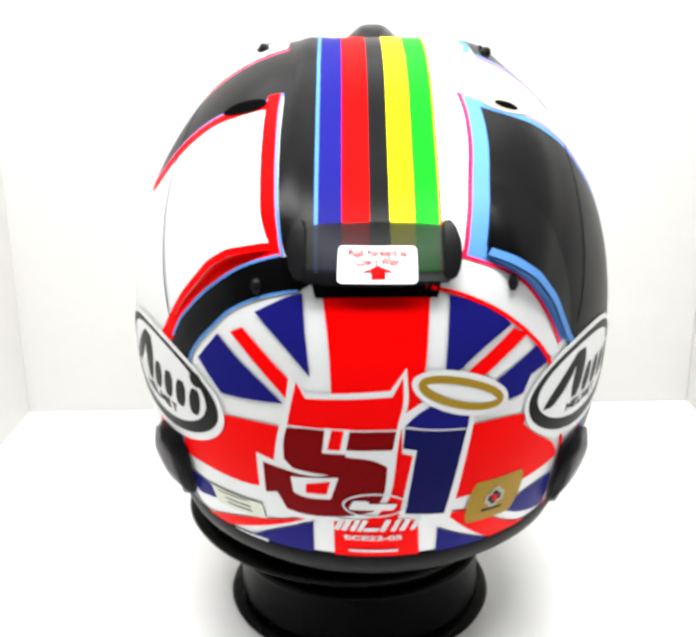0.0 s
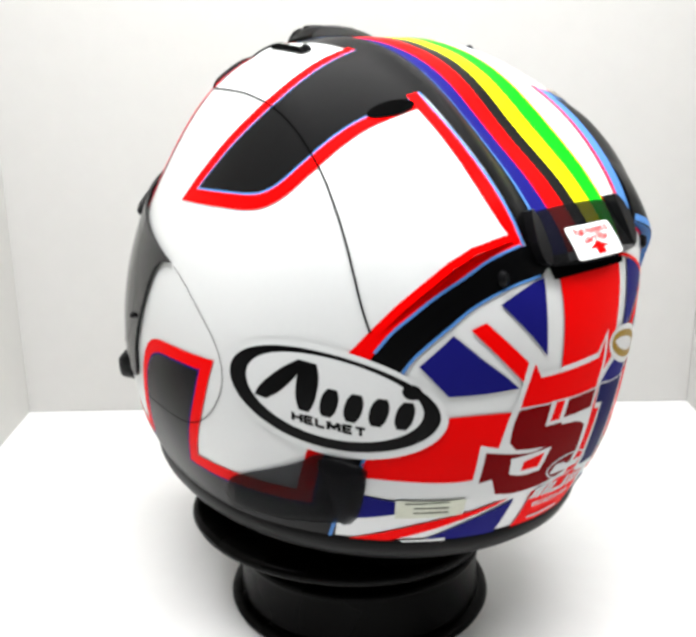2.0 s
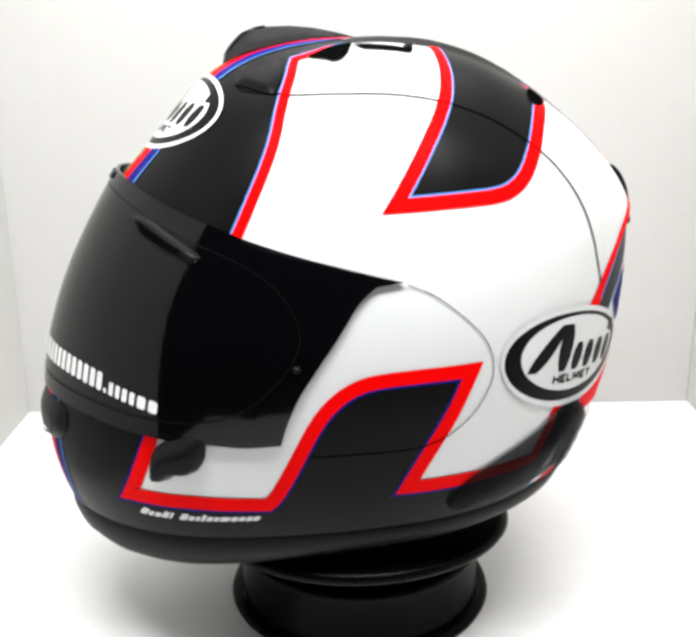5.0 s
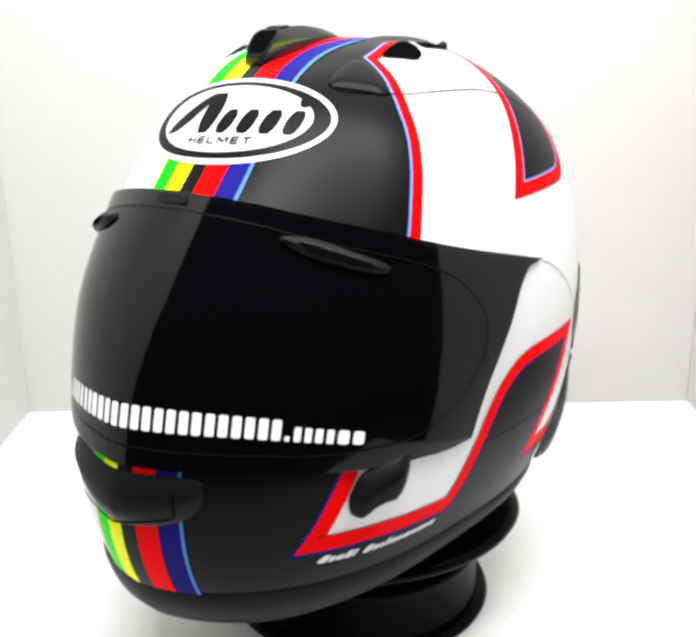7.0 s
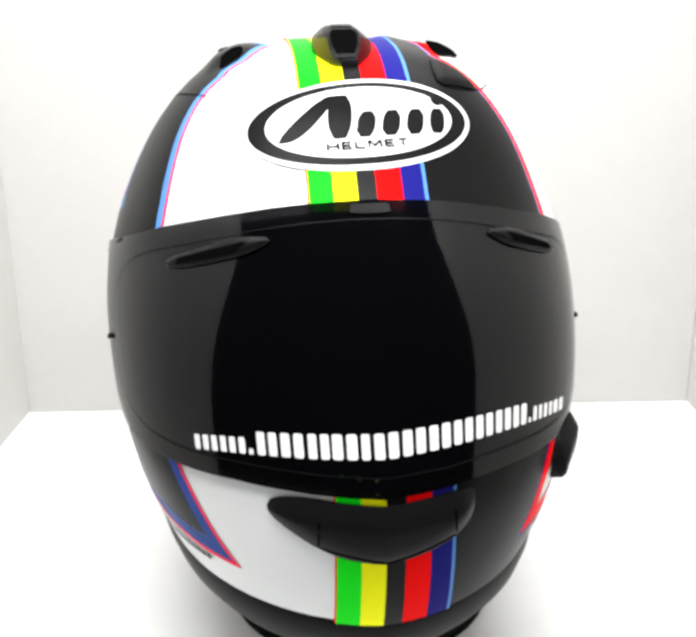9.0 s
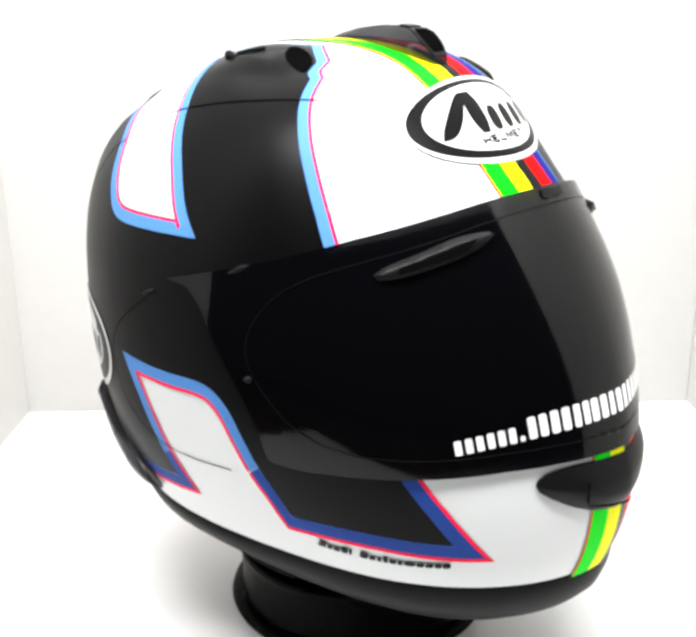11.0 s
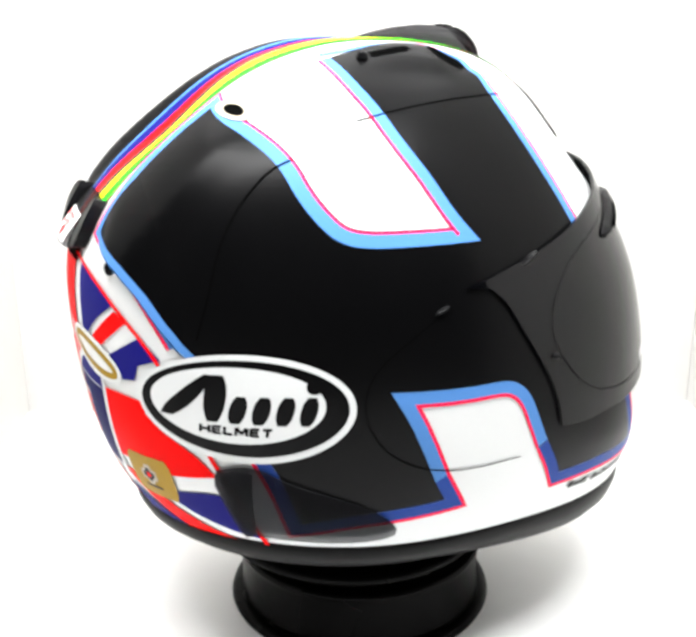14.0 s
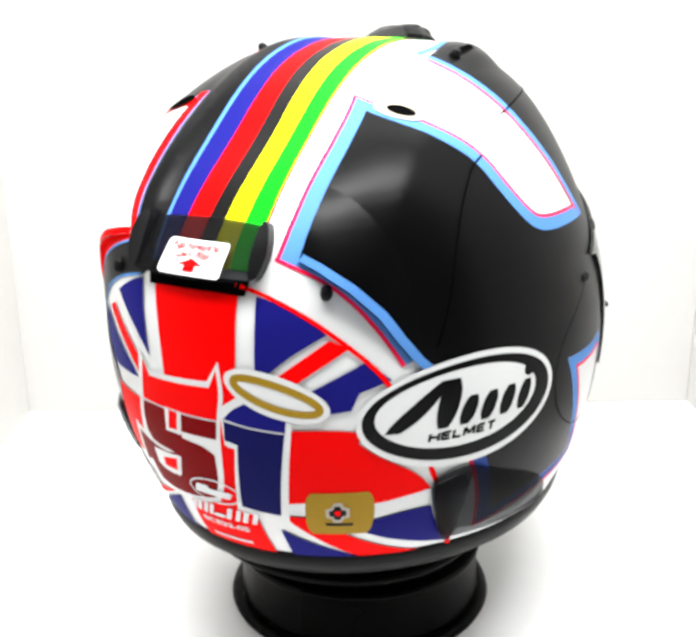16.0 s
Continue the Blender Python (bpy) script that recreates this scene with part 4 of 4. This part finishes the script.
for side, u, mat in ((-1, 26.9, "hole"), (1, 28.0, "tan")):
    out = area("outlet", "B", mat, 8, ellipse(side * u, 41.0, 5.2, 2.0, -side * 9, n=28), label="rear vent outlet")
    # the outlet's inner shade, painted as a dark oval
    area("hollow_shade", "B", "hole", 9, ellipse(side * u + 0.4 * side, 41.2, 3.0, 1.3, -side * 9, n=24), parent=out)
    dome("duct_stud", "B", "plastic", ellipse(side * 19.4 + 1.5, 7.6, 0.9, 1.3, n=14), 0.002, 0.7, None, "", 0, 0.6)

# ---- rear panels: each flares away from the skin to an undercut lower lip ----
def rear_panel(chart, side, mat, rise, lip, reach, edging):
    """lip runs down the panel's lower edge in its chart; edging is (material, from, to) strips along the edge."""
    far = edge_distance(lip + lip[-2:0:-1])

    def flare(u, v):
        along = max(0.0, min(1.0, (abs(u) - 51) / 16))
        along *= 1 - 0.75 * max(0.0, min(1.0, (abs(u) - 66.5) / 6))
        near = max(0.0, 1 - far(u, v) / 24)
        return -0.0026 + (0.0010 + rise * along * along * (3 - 2 * along)) * near ** 1.5
    panel = plate("rear_panel", chart, mat, lip + [(side * u, v) for u, v in reach], flare, 0.0018, None, "flared rear panel with an undercut lip", 0, 1.5)
    for strip, w0, w1 in edging:
        part("lip_edging", to_skin(ribbon_bm(lip, w0, w1), chart, lambda u, v: flare(u, v) + 0.0021), strip, panel)
    # the upright wall under the lip
    bm, last = bmesh.new(), None
    for k in range(4 * (len(lip) - 1) + 1):
        (u0, v0), (u1, v1) = lip[min(k // 4, len(lip) - 2)], lip[min(k // 4, len(lip) - 2) + 1]
        t = k / 4 - min(k // 4, len(lip) - 2)
        u, v = u0 + (u1 - u0) * t, v0 + (v1 - v0) * t
        row = [bm.verts.new(skin(chart_direction(chart, u + side * 0.25, v - 0.25), flare(u, v) + 0.0019)), bm.verts.new(skin(chart_direction(chart, u + side * 0.3, v - 0.3), 0.0002))]
        if last:
            bm.faces.new((last[0], last[1], row[1], row[0]))
        last = row
    part("lip_wall", bm, edging[0][0], panel)
    return panel


rear_panel("L", 1, "white", 0.0030, [(72.6, 17.2), (71.2, 16.8), (66.4, 14.6), (63.5, 12.0), (60.8, 8.6), (56.9, 4.0), (53.2, -0.8), (49.9, -5.0), (47.6, -7.6)], [(52, -5), (54, 4), (53, 14), (51.5, 24), (51.5, 34), (53.5, 43), (57.9, 40.3), (64.6, 30.4), (69.5, 21.6)], [("red", 0.0, 1.5)])
rear_panel("R", -1, "black", 0.0050, [(-71.8, 15.8), (-69.0, 13.6), (-65.2, 9.8), (-61.2, 4.4), (-58.4, -0.6), (-55.4, -5.0), (-52.6, -8.0)], [(54, -6), (55, 4), (53, 14), (51.5, 24), (51.0, 34), (52.0, 44), (57.4, 40.2), (64.8, 30.5), (69.4, 21.8)], [("sky", 0.0, -1.5)])
# the wing's shade on the flag's top edge, painted as a dark strip
area("wing_shade", "B", "hole", 5, [(-9.4, 8.6), (9.4, 8.6), (8.8, 6.3), (4, 6.5), (-4, 6.5), (-8.8, 6.3)], label="shade under the rear wing, painted dark")

# ---- rear wing, with its sticker ----
def wing_lift(u, v):
    t = max(0.0, min(1.0, (19.5 - v) / 10.0))
    return 0.0012 + 0.0044 * t * t


WING = plate("rear_wing", "B", "smoke", [(-11.0, 16.8), (-6, 17.4), (0, 17.6), (6, 17.4), (10.8, 16.8), (11.4, 12.0), (10.0, 8.6), (4, 8.2), (0, 8.1), (-4, 8.2), (-10.2, 8.6), (-11.6, 12.0)], wing_lift, 0.0016, None, "smoked clear plastic rear wing", 0, 1.5)
for side in (-1, 1):
    plate("wing_mount", "B", "plastic", [(side * u - 0.2, v) for u, v in ((10.4, 17.6), (11.8, 17.2), (12.6, 13.4), (11.8, 9.6), (10.2, 8.6), (9.8, 11.8))], 0.0004, 0.0068, WING, "black end mount", 1, 1.2)


def on_wing(extra):
    return lambda u, v: wing_lift(u, v) + 0.0016 + extra


STICKER = part("sticker", to_skin(flat_area([(-5.0, 13.8), (5.4, 13.7), (5.8, 13.3), (5.6, 9.0), (5.2, 8.6), (-5.0, 8.7), (-5.4, 9.1), (-5.4, 13.4)], 1.5), "B", on_wing(0.0004)), "sticker", WING, "white sticker with red lettering and arrow")
for words, v, breadth in (("Push Forward to", 12.85, 8.4), ("Lower Wing", 11.6, 6.0)):
    part("lettering", words_bm(words, "B", 0.2, v, 1.1, 0, on_wing(0.0013), width=breadth), "red", STICKER, "small red lettering", smooth=False)
part("arrow", to_skin(flat_area([(0.2, 11.1), (2.6, 10.1), (1.2, 10.1), (1.2, 9.2), (-0.8, 9.2), (-0.8, 10.1), (-2.2, 10.1)], 1.0), "B", on_wing(0.0006)), "red", STICKER)

# ---- side diffusers ----
dome("side_diffuser", "L", "smoke", [(11.9, -41.9), (15.3, -37), (21.6, -34), (28.5, -31.4), (35.3, -28.7), (39.7, -25.8), (47.6, -28), (45.3, -34.5), (41.1, -41.6), (33.7, -42.4), (21.1, -43.4), (14, -44)], 0.0048, 4.0, None, "smoked plastic side diffuser", 1, 1.4, base=0.0012, thick=0.0012)
dome("side_diffuser", "R", "smoke", [(-48.1, -30.2), (-44.7, -28.3), (-40.3, -27.6), (-35.3, -30.1), (-27.8, -32.6), (-20.6, -35.4), (-15.2, -38.7), (-12.6, -42), (-15.8, -43.4), (-25.4, -43.8), (-33.3, -43.8), (-40.1, -44), (-44.6, -37.1)], 0.0048, 4.0, None, "smoked plastic side diffuser", 1, 1.4, base=0.0012, thick=0.0012)

for chart, out in (("L", [(39.0, -26.6), (43, -26.4), (47.2, -28.2), (45.2, -34.5), (41.4, -41.0), (37.6, -41.2), (39.4, -34.5), (38.6, -29.5)]), ("R", [(-47.8, -30.2), (-44.7, -28.6), (-40.6, -28.0), (-40.4, -31.5), (-39.6, -37.0), (-38.0, -43.0), (-40.4, -43.6), (-44.2, -37.1)])):
    dome("diffuser_fin", chart, "smoke", out, 0.0040, 2.0, None, "dark fin at the end of the diffuser", 1, 1.2, base=0.0030, thick=0.0012)

# ---- small print ----
def slanted_line(u0, v0, u1, v1):
    tilt = math.degrees(math.atan2(v1 - v0, u1 - u0))
    return lambda s: (u0 + (u1 - u0) * s / 24, v0 + (v1 - v0) * s / 24, tilt)


SMALL = [(0, 1.5, 1.0), (1.8, 2.8, .7), (3.1, 4.3, .7), (4.6, 5.8, 1.0), (6.1, 6.6, 1.0), (8.2, 9.6, 1.0), (9.9, 11, .7), (11.3, 12.1, .7), (12.4, 13.2, 1.0), (13.5, 14.7, .7), (15.0, 15.8, .7), (16.1, 18.0, .7), (18.3, 19.5, .7), (19.8, 21, .7), (21.3, 22.4, .7), (22.7, 23.9, .7)]
bars("print_bar", "L", "silver", 4, SMALL, slanted_line(-47.4, -43.6, -24.9, -42.9), 1.5, 0.3)
bars("print_bar", "R", "plastic", 4, SMALL, slanted_line(27.6, -42.3, 49.1, -43.5), 1.5, 0.3)
part("lettering", words_bm("ECE22-05", "B", -0.4, -34.2, 1.05, 0, coat(8), width=9.0), "silver", HELMET, "small silver lettering", smooth=False)
area("print_bar", "B", "silver", 8, [(-4.2, -37.3), (3.6, -37.3), (3.6, -37.9), (-4.2, -37.9)])
bars("print_bar", "B", "silver", 9, [(0, 0.9, 1), (2.0, 2.9, 1), (4.4, 5.2, 1), (6.4, 7.2, 1), (8.6, 11, .3), (12.6, 13.5, 1), (15.6, 16.4, 1), (18.0, 18.9, 1), (21.0, 21.9, 1)], slanted_line(-5.9, -31.2, 7.6, -31.2), 2.6, 0.35)
ribbon("oval_print", "B", "silver", 9, -0.14, 0.14, ellipse(-0.2, -27.0, 4.8, 2.2, n=32), closed=True)
bars("print_bar", "B", "silver", 9, [(2, 3.4, 1), (5, 6.6, 1), (8.6, 10.2, .7), (12, 13.6, .7), (15.4, 17, .7), (19, 20.6, .7)], slanted_line(-4.0, -27.0, 3.6, -27.0), 1.8, 0.35)


# ---- what turns: the helmet and its stand, once round ----
def motions():
    turn = [(0.0, 0.0), (1.0, 20.1), (2.0, 40.38), (3.0, 60.98), (4.0, 81.88), (5.0, 102.9), (6.0, 124.1), (7.0, 145.21), (8.0, 166.28), (9.0, 187.19),
            (10.0, 207.9), (11.0, 228.65), (12.0, 249.4), (13.0, 269.94), (14.0, 290.33), (15.0, 310.57), (16.0, 330.77)]
    walk(HELMET, [(t, pose(0, 0, 0, 0, 0, a)) for t, a in turn])
    walk(TOP_PLATE, [(t, pose(-0.0023, 0, 0, 0, 0, a)) for t, a in turn])


motions()
